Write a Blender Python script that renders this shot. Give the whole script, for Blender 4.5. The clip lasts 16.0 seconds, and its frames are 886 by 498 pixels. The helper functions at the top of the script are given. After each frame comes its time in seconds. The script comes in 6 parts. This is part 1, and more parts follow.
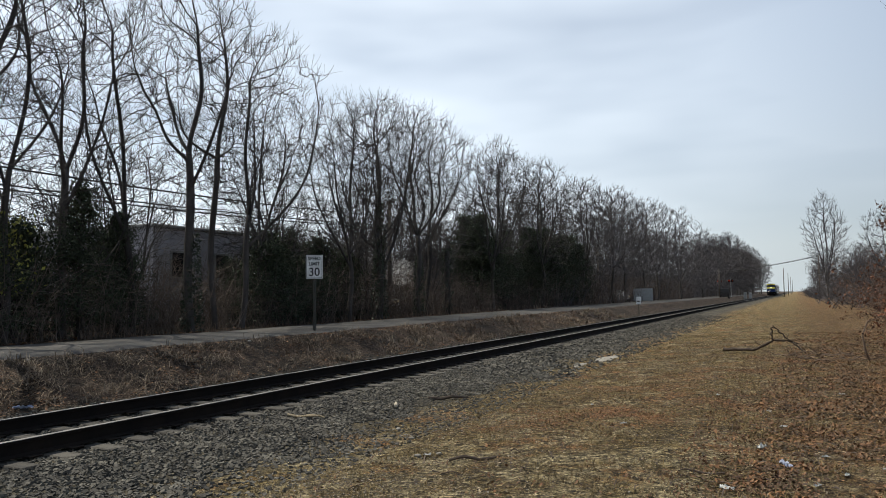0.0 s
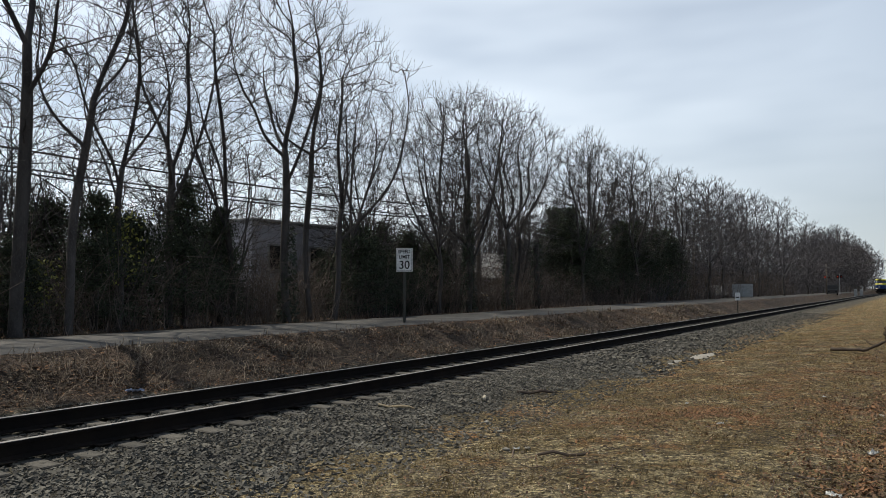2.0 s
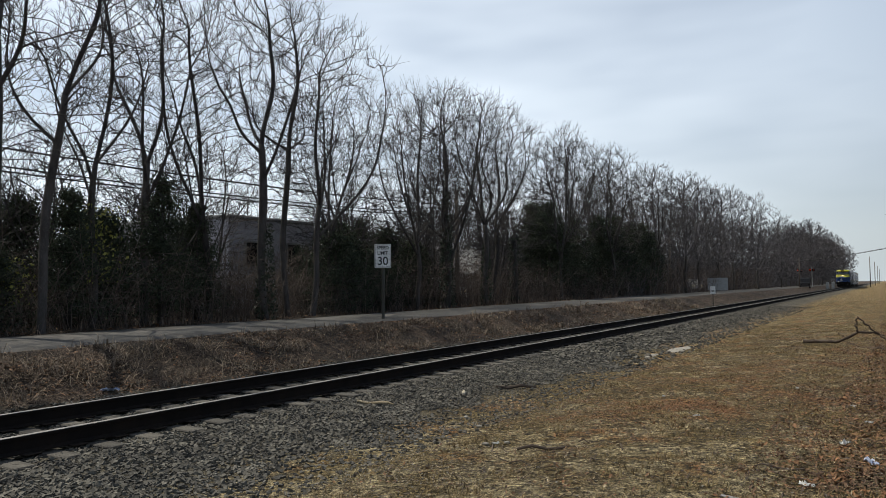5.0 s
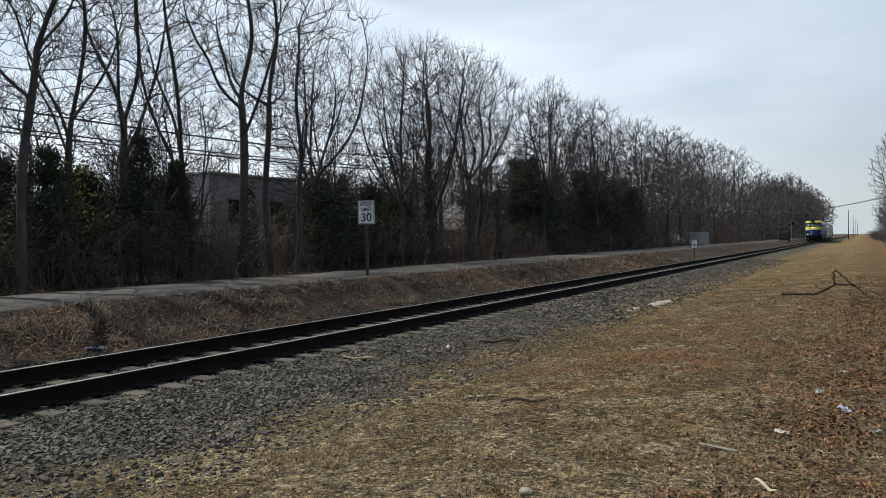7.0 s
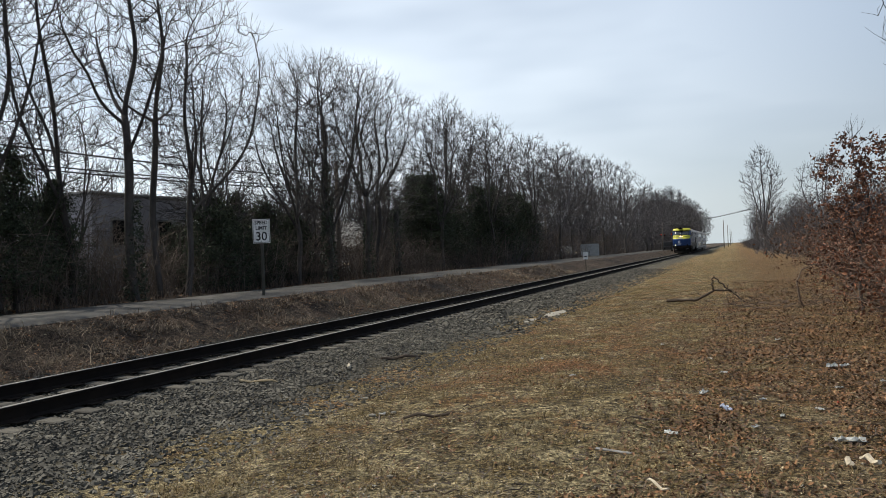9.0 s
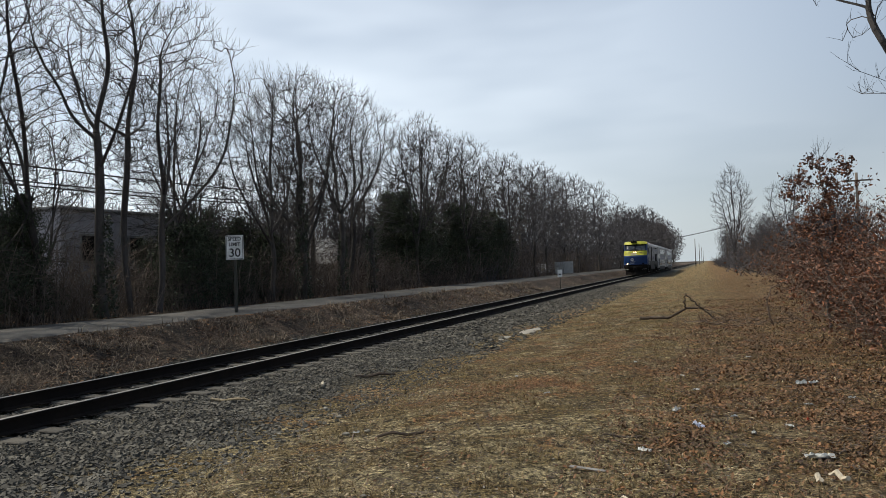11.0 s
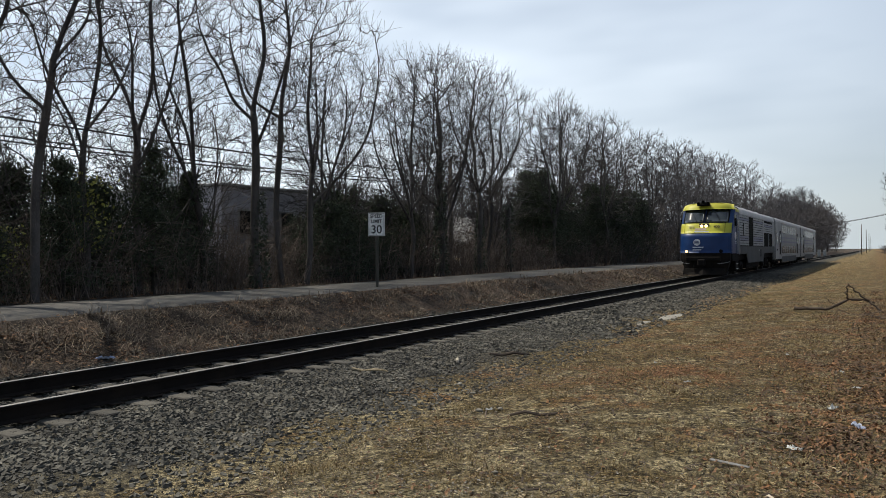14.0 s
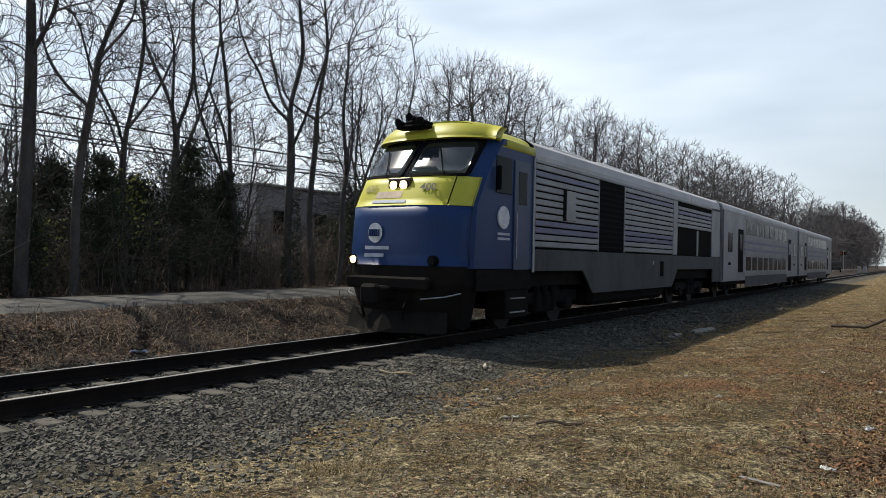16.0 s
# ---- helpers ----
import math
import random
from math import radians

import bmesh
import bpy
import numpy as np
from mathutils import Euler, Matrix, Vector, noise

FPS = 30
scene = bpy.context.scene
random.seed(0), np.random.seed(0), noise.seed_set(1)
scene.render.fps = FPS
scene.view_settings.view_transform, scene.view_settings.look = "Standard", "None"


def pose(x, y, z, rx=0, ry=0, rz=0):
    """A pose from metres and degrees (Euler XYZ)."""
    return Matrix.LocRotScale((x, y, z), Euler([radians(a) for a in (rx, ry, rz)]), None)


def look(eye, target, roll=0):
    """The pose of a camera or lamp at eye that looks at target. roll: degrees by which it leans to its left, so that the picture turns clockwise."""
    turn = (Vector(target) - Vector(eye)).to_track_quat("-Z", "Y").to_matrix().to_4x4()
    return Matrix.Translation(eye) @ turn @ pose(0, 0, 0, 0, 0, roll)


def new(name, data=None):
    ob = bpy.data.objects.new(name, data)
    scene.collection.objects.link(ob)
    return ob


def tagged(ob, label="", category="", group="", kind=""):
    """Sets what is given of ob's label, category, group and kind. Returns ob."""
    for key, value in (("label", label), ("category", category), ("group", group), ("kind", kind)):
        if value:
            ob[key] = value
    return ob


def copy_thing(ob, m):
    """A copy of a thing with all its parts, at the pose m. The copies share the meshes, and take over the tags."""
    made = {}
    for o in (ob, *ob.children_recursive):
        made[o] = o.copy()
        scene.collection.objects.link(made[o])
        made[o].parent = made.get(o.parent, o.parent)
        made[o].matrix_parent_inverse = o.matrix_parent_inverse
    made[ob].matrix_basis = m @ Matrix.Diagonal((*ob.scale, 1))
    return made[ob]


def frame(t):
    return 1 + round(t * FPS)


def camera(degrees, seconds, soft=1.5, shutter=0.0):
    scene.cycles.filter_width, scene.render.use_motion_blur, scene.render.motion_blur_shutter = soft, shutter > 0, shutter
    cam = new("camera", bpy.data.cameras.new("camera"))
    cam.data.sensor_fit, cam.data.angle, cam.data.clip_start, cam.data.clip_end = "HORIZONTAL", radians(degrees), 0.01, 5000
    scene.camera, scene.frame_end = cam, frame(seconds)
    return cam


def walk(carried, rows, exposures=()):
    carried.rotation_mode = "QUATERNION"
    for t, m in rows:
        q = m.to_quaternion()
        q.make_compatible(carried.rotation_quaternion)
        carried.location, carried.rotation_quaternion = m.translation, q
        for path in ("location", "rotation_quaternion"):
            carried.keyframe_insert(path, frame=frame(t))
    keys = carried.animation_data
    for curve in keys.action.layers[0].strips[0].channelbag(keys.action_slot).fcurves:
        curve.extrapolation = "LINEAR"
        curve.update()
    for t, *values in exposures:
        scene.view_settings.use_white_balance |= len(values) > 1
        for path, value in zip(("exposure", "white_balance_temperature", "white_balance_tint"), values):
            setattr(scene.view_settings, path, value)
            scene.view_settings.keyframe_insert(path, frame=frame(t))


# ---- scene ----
cam = camera(63.25, 16.0, soft=0.8)
PATH = [
    (0, 0, 0, 1.604, 93.61, 0.53, 26.14),
    (0.5, 0, 0, 1.604, 93.57, 0.46, 25.81),
    (1, 0, 0, 1.604, 93.40, 0.07, 27.20),
    (1.5, 0, 0, 1.604, 93.12, -0.13, 29.95),
    (2, 0, 0, 1.604, 93.12, 0.00, 33.19),
    (2.5, 0, 0, 1.604, 93.06, 0.72, 34.97),
    (3, 0, 0, 1.604, 92.48, 0.82, 34.66),
    (3.5, 0, 0, 1.604, 92.59, 0.51, 32.98),
    (3.7, 0, 0, 1.604, 92.88, 0.67, 31.85),
    (5.8, 0, 0, 1.604, 92.72, 0.20, 31.28),
    (6, 0, 0, 1.604, 92.41, -0.41, 31.65),
    (6.5, 0, 0, 1.604, 90.60, -0.25, 31.10),
    (7, 0, 0, 1.604, 89.26, 0.83, 30.21),
    (7.5, 0, 0, 1.604, 88.91, 1.59, 28.94),
    (8, 0, 0, 1.604, 88.52, 1.92, 28.82),
    (8.5, 0, 0, 1.604, 88.82, 1.89, 27.14),
    (9, 0, 0, 1.604, 90.35, 2.16, 22.16),
    (9.2, 0, 0, 1.604, 90.66, 2.11, 20.94),
    (11.3, 0, 0, 1.604, 91.82, 1.94, 20.20),
    (11.5, 0, 0, 1.604, 91.77, 1.54, 21.23),
    (12, 0, 0, 1.604, 91.10, 0.92, 24.03),
    (12.5, 0, 0, 1.604, 90.91, 0.81, 25.75),
    (13, 0, 0, 1.604, 90.33, 1.14, 28.47),
    (13.5, 0, 0, 1.604, 90.29, 0.70, 29.61),
    (14, 0, 0, 1.604, 90.25, 0.49, 31.00),
    (14.5, 0, 0, 1.604, 90.34, 0.28, 32.74),
    (15, 0, 0, 1.604, 90.65, -0.08, 33.59),
    (15.5, 0, 0, 1.604, 90.81, -0.59, 33.68),
    (16, 0, 0, 1.604, 90.62, -1.19, 33.44),
]
walk(cam, [(t, pose(*p)) for t, *p in PATH],
     [(0, 0.0), (1.0, -0.18), (2.0, -0.10), (3.5, -0.08), (6.0, -0.10), (6.6, -0.05), (7.4, 0.06), (8.0, 0.14), (9.0, 0.04), (11.5, -0.10), (12.5, -0.04), (13.0, 0.0), (14.5, -0.04), (16.0, 0.10)])

# ---- light ----
SUN = Vector((-0.58, 0.03, 0.815)).normalized()
world = bpy.data.worlds.new("sky")
scene.world = world
world.use_nodes = True
wn, wl = world.node_tree.nodes, world.node_tree.links
background = wn["Background"]
sky = wn.new("ShaderNodeTexSky")
sky.sky_type, sky.sun_disc = "NISHITA", False
sky.sun_elevation, sky.sun_rotation = math.asin(SUN.z), math.atan2(SUN.x, SUN.y)
sky.air_density, sky.dust_density, sky.ozone_density = 1.0, 0.7, 1.6
coord = wn.new("ShaderNodeTexCoord")
stretch = wn.new("ShaderNodeMapping")
stretch.inputs["Scale"].default_value = (1.0, 1.6, 4.5)
stretch.inputs["Rotation"].default_value = (0.0, 0.25, 0.5)
wl.new(coord.outputs["Generated"], stretch.inputs["Vector"])
veil = wn.new("ShaderNodeTexNoise")
veil.inputs["Scale"].default_value, veil.inputs["Detail"].default_value, veil.inputs["Roughness"].default_value = 1.0, 4.0, 0.5
wl.new(stretch.outputs["Vector"], veil.inputs["Vector"])
ramp = wn.new("ShaderNodeValToRGB")
ramp.color_ramp.elements[0].position, ramp.color_ramp.elements[1].position = 0.36, 0.60
ramp.color_ramp.elements[0].color, ramp.color_ramp.elements[1].color = (0.36, 0.36, 0.36, 1), (0.95, 0.95, 0.95, 1)
wl.new(veil.outputs["Fac"], ramp.inputs["Fac"])
cloud = wn.new("ShaderNodeMix")
cloud.data_type = "RGBA"
toward = wn.new("ShaderNodeVectorMath")
toward.operation = "DOT_PRODUCT"
toward.inputs[1].default_value = SUN
wl.new(coord.outputs["Generated"], toward.inputs[0])
aureole = wn.new("ShaderNodeMapRange")
aureole.inputs["From Min"].default_value, aureole.inputs["From Max"].default_value = 0.05, 0.62
wl.new(toward.outputs["Value"], aureole.inputs["Value"])
glow = wn.new("ShaderNodeMix")
glow.data_type = "RGBA"
glow.inputs["B"].default_value = (17.8, 19.3, 20.4, 1)
wl.new(aureole.outputs["Result"], glow.inputs["Factor"])
wl.new(glow.outputs["Result"], cloud.inputs["B"])
split = wn.new("ShaderNodeSeparateXYZ")
wl.new(coord.outputs["Generated"], split.inputs[0])
thin = wn.new("ShaderNodeMapRange")
for key, value in zip(("From Min", "From Max", "To Min", "To Max"), (0.10, 0.75, 1.0, 0.10)):
    thin.inputs[key].default_value = value
wl.new(split.outputs["Z"], thin.inputs["Value"])
# the veil is whiter towards the horizon
low_sky = wn.new("ShaderNodeMapRange")
low_sky.inputs["From Min"].default_value, low_sky.inputs["From Max"].default_value = 0.06, 0.40
wl.new(split.outputs["Z"], low_sky.inputs["Value"])
veil_color = wn.new("ShaderNodeMix")
veil_color.data_type = "RGBA"
veil_color.inputs["A"].default_value, veil_color.inputs["B"].default_value = (7.6, 8.5, 9.0, 1), (3.4, 4.9, 7.5, 1)
wl.new(low_sky.outputs["Result"], veil_color.inputs["Factor"])
wl.new(veil_color.outputs["Result"], glow.inputs["A"])
horizon = wn.new("ShaderNodeMapRange")
for key, value in zip(("From Min", "From Max", "To Min", "To Max"), (0.0, 0.30, 0.95, 0.2)):
    horizon.inputs[key].default_value = value
wl.new(split.outputs["Z"], horizon.inputs["Value"])
thickest = wn.new("ShaderNodeMath")
thickest.operation = "MAXIMUM"
haze = wn.new("ShaderNodeMath")
haze.operation = "MULTIPLY"
wl.new(ramp.outputs["Color"], haze.inputs[0])
wl.new(thin.outputs["Result"], haze.inputs[1])
wl.new(haze.outputs[0], thickest.inputs[0])
wl.new(horizon.outputs["Result"], thickest.inputs[1])
wl.new(thickest.outputs[0], cloud.inputs["Factor"])
wl.new(sky.outputs["Color"], cloud.inputs["A"])
wl.new(cloud.outputs["Result"], background.inputs["Color"])
background.inputs["Strength"].default_value = 0.080

sun = new("sun", bpy.data.lights.new("sun", "SUN"))
sun.data.energy, sun.data.angle, sun.data.color = 5.0, radians(0.6), (1.0, 0.93, 0.80)
sun.matrix_world = look(SUN * 60, (0, 0, 0))
scene.view_settings.exposure = 0.0

# ---- materials ----


def material(name, color, rough=0.8, metal=0.0, second=None, scale=6.0, detail=5.0, fine=None, bump=0.0, bump_scale=40.0,
             spread=(0.35, 0.65), island=0.0, space="object", stretch_by=(1, 1, 1), emit=None, power=0.0, spec=0.5, coat=0.0, alpha=1.0, randomise=0.0):
    """A surface with two scales of colour variation and fine relief."""
    m = bpy.data.materials.new(name)
    m.use_nodes = True
    n, l = m.node_tree.nodes, m.node_tree.links
    b = n["Principled BSDF"]
    b.inputs["Roughness"].default_value, b.inputs["Metallic"].default_value = rough, metal
    b.inputs["Specular IOR Level"].default_value = spec
    b.inputs["Coat Weight"].default_value = coat
    second = second or tuple(c * 0.7 for c in color)
    fine = fine or tuple(c * 1.2 for c in color)
    if space == "world":
        vec = n.new("ShaderNodeNewGeometry").outputs["Position"]
    else:
        vec = n.new("ShaderNodeTexCoord").outputs["Object"]
    mp = n.new("ShaderNodeMapping")
    mp.inputs["Scale"].default_value = stretch_by
    l.new(vec, mp.inputs["Vector"])
    vec = mp.outputs["Vector"]
    big = n.new("ShaderNodeTexNoise")
    big.inputs["Scale"].default_value, big.inputs["Detail"].default_value = scale, detail
    l.new(vec, big.inputs["Vector"])
    r1 = n.new("ShaderNodeMapRange")
    r1.inputs["From Min"].default_value, r1.inputs["From Max"].default_value = spread
    l.new(big.outputs["Fac"], r1.inputs["Value"])
    m1 = n.new("ShaderNodeMix")
    m1.data_type = "RGBA"
    m1.inputs["A"].default_value, m1.inputs["B"].default_value = (*color, 1), (*second, 1)
    l.new(r1.outputs["Result"], m1.inputs["Factor"])
    grain = n.new("ShaderNodeTexNoise")
    grain.inputs["Scale"].default_value, grain.inputs["Detail"].default_value = scale * 11, 3.0
    l.new(vec, grain.inputs["Vector"])
    r2 = n.new("ShaderNodeMapRange")
    r2.inputs["From Min"].default_value, r2.inputs["From Max"].default_value, r2.inputs["To Max"].default_value = 0.5, 0.75, 0.7
    l.new(grain.outputs["Fac"], r2.inputs["Value"])
    m2 = n.new("ShaderNodeMix")
    m2.data_type = "RGBA"
    m2.inputs["B"].default_value = (*fine, 1)
    l.new(r2.outputs["Result"], m2.inputs["Factor"])
    l.new(m1.outputs["Result"], m2.inputs["A"])
    out = m2.outputs["Result"]
    if island or randomise:
        hsv = n.new("ShaderNodeHueSaturation")
        mr = n.new("ShaderNodeMapRange")
        k = island or randomise
        mr.inputs["To Min"].default_value, mr.inputs["To Max"].default_value = 1 - k, 1 + k
        src = n.new("ShaderNodeNewGeometry").outputs["Random Per Island"] if island else n.new("ShaderNodeObjectInfo").outputs["Random"]
        l.new(src, mr.inputs["Value"])
        l.new(mr.outputs["Result"], hsv.inputs["Value"])
        l.new(out, hsv.inputs["Color"])
        out = hsv.outputs["Color"]
    l.new(out, b.inputs["Base Color"])
    if bump:
        bt = n.new("ShaderNodeTexNoise")
        bt.inputs["Scale"].default_value, bt.inputs["Detail"].default_value = bump_scale, 4.0
        l.new(vec, bt.inputs["Vector"])
        bn = n.new("ShaderNodeBump")
        bn.inputs["Strength"].default_value, bn.inputs["Distance"].default_value = bump, 0.02
        l.new(bt.outputs["Fac"], bn.inputs["Height"])
        l.new(bn.outputs["Normal"], b.inputs["Normal"])
    if emit:
        b.inputs["Emission Color"].default_value, b.inputs["Emission Strength"].default_value = (*emit, 1), power
    return m


def ground_material():
    """Dead grass and wood litter on the verge, grey stone by the rails, dark leaf litter on the far bank."""
    m = bpy.data.materials.new("verge soil")
    m.use_nodes = True
    n, l = m.node_tree.nodes, m.node_tree.links
    b = n["Principled BSDF"]
    b.inputs["Roughness"].default_value = 0.95
    b.inputs["Specular IOR Level"].default_value = 0.2
    pos = n.new("ShaderNodeNewGeometry").outputs["Position"]
    sep = n.new("ShaderNodeSeparateXYZ")
    l.new(pos, sep.inputs[0])

    def noise_at(scale, detail=5.0, rough=0.6):
        t = n.new("ShaderNodeTexNoise")
        t.inputs["Scale"].default_value, t.inputs["Detail"].default_value, t.inputs["Roughness"].default_value = scale, detail, rough
        l.new(pos, t.inputs["Vector"])
        return t.outputs["Fac"]

    def span(value, a, c, lo=0.0, hi=1.0):
        r = n.new("ShaderNodeMapRange")
        for k, v in zip(("From Min", "From Max", "To Min", "To Max"), (a, c, lo, hi)):
            r.inputs[k].default_value = v
        l.new(value, r.inputs["Value"])
        return r.outputs["Result"]

    def blend(fac, a, c):
        x = n.new("ShaderNodeMix")
        x.data_type = "RGBA"
        l.new(fac, x.inputs["Factor"])
        for key, v in (("A", a), ("B", c)):
            if isinstance(v, tuple):
                x.inputs[key].default_value = (*v, 1)
            else:
                l.new(v, x.inputs[key])
        return x.outputs["Result"]

    def add(a, c, k):
        x = n.new("ShaderNodeMath")
        x.operation = "MULTIPLY_ADD"
        l.new(c, x.inputs[0])
        x.inputs[1].default_value = k
        l.new(a, x.inputs[2])
        return x.outputs[0]

    grass = blend(span(noise_at(0.55), 0.38, 0.62), (0.165, 0.116, 0.044), (0.080, 0.057, 0.022))
    grass = blend(span(noise_at(0.8, 6.0, 0.7), 0.50, 0.62), grass, (0.225, 0.108, 0.042))
    bare = add(noise_at(1.5, 6.0, 0.7), span(sep.outputs["Y"], 4.0, 11.0, 1.0, 0.0), 0.15)
    grass = blend(span(bare, 0.53, 0.66), grass, (0.38, 0.318, 0.188))
    grass = blend(span(noise_at(9.0, 8.0, 0.8), 0.465, 0.57), grass, (0.036, 0.028, 0.016))
    grass = blend(span(noise_at(38.0, 4.0, 0.8), 0.53, 0.62), grass, (0.30, 0.235, 0.112))
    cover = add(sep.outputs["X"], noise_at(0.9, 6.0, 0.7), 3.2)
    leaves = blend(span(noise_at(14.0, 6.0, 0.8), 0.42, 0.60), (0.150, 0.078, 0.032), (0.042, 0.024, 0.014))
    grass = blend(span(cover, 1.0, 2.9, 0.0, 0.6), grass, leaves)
    stone = blend(span(noise_at(24.0, 4.0, 0.7), 0.35, 0.65), (0.030, 0.028, 0.023), (0.105, 0.096, 0.075))
    stone = blend(span(noise_at(2.2), 0.5, 0.7), stone, (0.17, 0.15, 0.105))
    litter = blend(span(noise_at(1.1), 0.4, 0.6), (0.085, 0.061, 0.044), (0.048, 0.038, 0.029))
    litter = blend(span(noise_at(26.0, 5.0, 0.7), 0.55, 0.75), litter, (0.15, 0.105, 0.07))
    warp = n.new("ShaderNodeVectorMath")
    warp.operation = "MULTIPLY_ADD"
    ripple = n.new("ShaderNodeTexNoise")
    ripple.inputs["Scale"].default_value = 14.0
    l.new(pos, ripple.inputs["Vector"])
    l.new(ripple.outputs["Color"], warp.inputs[0])
    warp.inputs[1].default_value = (0.05, 0.05, 0.0)
    l.new(pos, warp.inputs[2])

    def cells(color, scale, low, high):
        v = n.new("ShaderNodeTexVoronoi")
        v.inputs["Scale"].default_value = scale
        l.new(warp.outputs[0], v.inputs["Vector"])
        parts = n.new("ShaderNodeSeparateColor")
        l.new(v.outputs["Color"], parts.inputs[0])
        h = n.new("ShaderNodeHueSaturation")
        l.new(span(parts.outputs[0], 0.0, 1.0, low, high), h.inputs["Value"])
        l.new(color, h.inputs["Color"])
        return h.outputs["Color"]

    grass = cells(cells(grass, 60.0, 0.30, 1.85), 24.0, 0.5, 1.55)
    stone = cells(stone, 42.0, 0.4, 1.6)
    litter = cells(cells(litter, 45.0, 0.35, 1.75), 14.0, 0.6, 1.4)
    x = add(sep.outputs["X"], noise_at(1.3), 1.6)
    near_edge = span(x, -5.35, -4.35)
    far_edge = span(x, -10.35, -10.0)
    color = blend(far_edge, litter, stone)
    color = blend(near_edge, color, grass)
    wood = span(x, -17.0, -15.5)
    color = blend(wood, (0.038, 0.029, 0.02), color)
    l.new(color, b.inputs["Base Color"])
    bump = n.new("ShaderNodeBump")
    bump.inputs["Strength"].default_value, bump.inputs["Distance"].default_value = 1.0, 0.12
    l.new(noise_at(26.0, 8.0, 0.8), bump.inputs["Height"])
    l.new(bump.outputs["Normal"], b.inputs["Normal"])
    return m


def glass_material(name, color, rough=0.03, spec=0.8, coat=1.0):
    m = bpy.data.materials.new(name)
    m.use_nodes = True
    b = m.node_tree.nodes["Principled BSDF"]
    b.inputs["Base Color"].default_value, b.inputs["Roughness"].default_value = (*color, 1), rough
    b.inputs["Specular IOR Level"].default_value = spec
    b.inputs["Coat Weight"].default_value, b.inputs["Coat Roughness"].default_value = coat, rough
    return m


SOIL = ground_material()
ASPHALT = material("worn path asphalt", (0.115, 0.110, 0.102), 0.95, second=(0.070, 0.066, 0.060), scale=0.7, fine=(0.155, 0.148, 0.135), spec=0.15, bump=0.4, bump_scale=30, space="world")
BALLAST = material("crushed stone", (0.100, 0.092, 0.073), 0.9, second=(0.030, 0.028, 0.023), scale=3, bump=0.2, island=0.55)
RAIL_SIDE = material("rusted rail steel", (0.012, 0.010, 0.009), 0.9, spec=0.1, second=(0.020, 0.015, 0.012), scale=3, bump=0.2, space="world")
RAIL_TOP = material("worn rail head", (0.22, 0.21, 0.20), 0.6, metal=0.5, second=(0.16, 0.15, 0.145), scale=2, space="world")
TIE_WOOD = material("weathered tie wood", (0.075, 0.068, 0.055), 0.9, second=(0.030, 0.027, 0.022), scale=5, stretch_by=(0.4, 4, 4), bump=0.5, bump_scale=16, randomise=0.35)
BARK = material("grey-brown bark", (0.092, 0.083, 0.077), 0.95, second=(0.050, 0.045, 0.041), scale=4, stretch_by=(1, 1, 0.35), bump=0.6, bump_scale=14, randomise=0.25, spec=0.15)
UNDERGROWTH = material("dry brown undergrowth stem", (0.150, 0.122, 0.104), 0.95, second=(0.085, 0.070, 0.060), scale=2, island=0.4, spec=0.1)
TWIG = material("twig bark", (0.076, 0.070, 0.067), 0.95, second=(0.050, 0.046, 0.044), scale=2, island=0.25, randomise=0.2, spec=0.15)
# paler, bluer copy of the twig bark: distance haze painted into the colour
HAZED_TWIG = material("far twig bark, haze in its colour", (0.112, 0.105, 0.108), 0.95, second=(0.076, 0.071, 0.073), scale=0.3, island=0.3, space="world", spec=0.1)
IVY = material("ivy leaf", (0.022, 0.034, 0.014), 0.6, second=(0.014, 0.022, 0.010), scale=3, island=0.4)
CEDAR = material("cedar foliage", (0.060, 0.072, 0.046), 0.85, second=(0.036, 0.046, 0.028), scale=1.2, island=0.45, spec=0.2)
YELLOW_LEAF = material("yellow-green leaf", (0.23, 0.23, 0.04), 0.7, second=(0.14, 0.16, 0.03), scale=3, island=0.4)
BROWN_LEAF = material("dry brown leaf", (0.150, 0.050, 0.018), 0.7, second=(0.046, 0.018, 0.009), scale=3, fine=(0.24, 0.115, 0.048), island=0.7)
FLOOR_LEAF = material("fallen leaf", (0.165, 0.076, 0.028), 0.8, second=(0.062, 0.031, 0.014), scale=3, fine=(0.26, 0.16, 0.075), island=0.6)
CHIP = material("wood chip", (0.32, 0.25, 0.145), 0.85, second=(0.19, 0.145, 0.08), scale=4, fine=(0.55, 0.48, 0.37), island=0.55)
STRAW = material("dead grass", (0.175, 0.128, 0.050), 0.85, second=(0.130, 0.086, 0.033), scale=2, fine=(0.28, 0.22, 0.11), island=0.45)
PALE_STEM = material("pale dry weed", (0.24, 0.190, 0.135), 0.9, second=(0.12, 0.085, 0.055), scale=2, island=0.55)
STEM = material("dry stem", (0.17, 0.125, 0.092), 0.9, second=(0.075, 0.052, 0.038), scale=2, island=0.55)
PALE_WOOD = material("bare pale wood", (0.46, 0.40, 0.30), 0.8, second=(0.33, 0.28, 0.2), scale=6, bump=0.3)
DARK_WOOD = material("dark dead branch", (0.050, 0.036, 0.026), 0.9, second=(0.080, 0.058, 0.040), scale=5, bump=0.6, bump_scale=25)
WHITE_PAINT = material("white sign face", (0.82, 0.83, 0.82), 0.45, second=(0.62, 0.63, 0.61), scale=4, space="object")
BLACK_PAINT = material("black sign paint", (0.012, 0.012, 0.013), 0.5)
POST_STEEL = material("dark green sign post", (0.045, 0.050, 0.042), 0.6, metal=0.4, second=(0.07, 0.06, 0.05), scale=5)
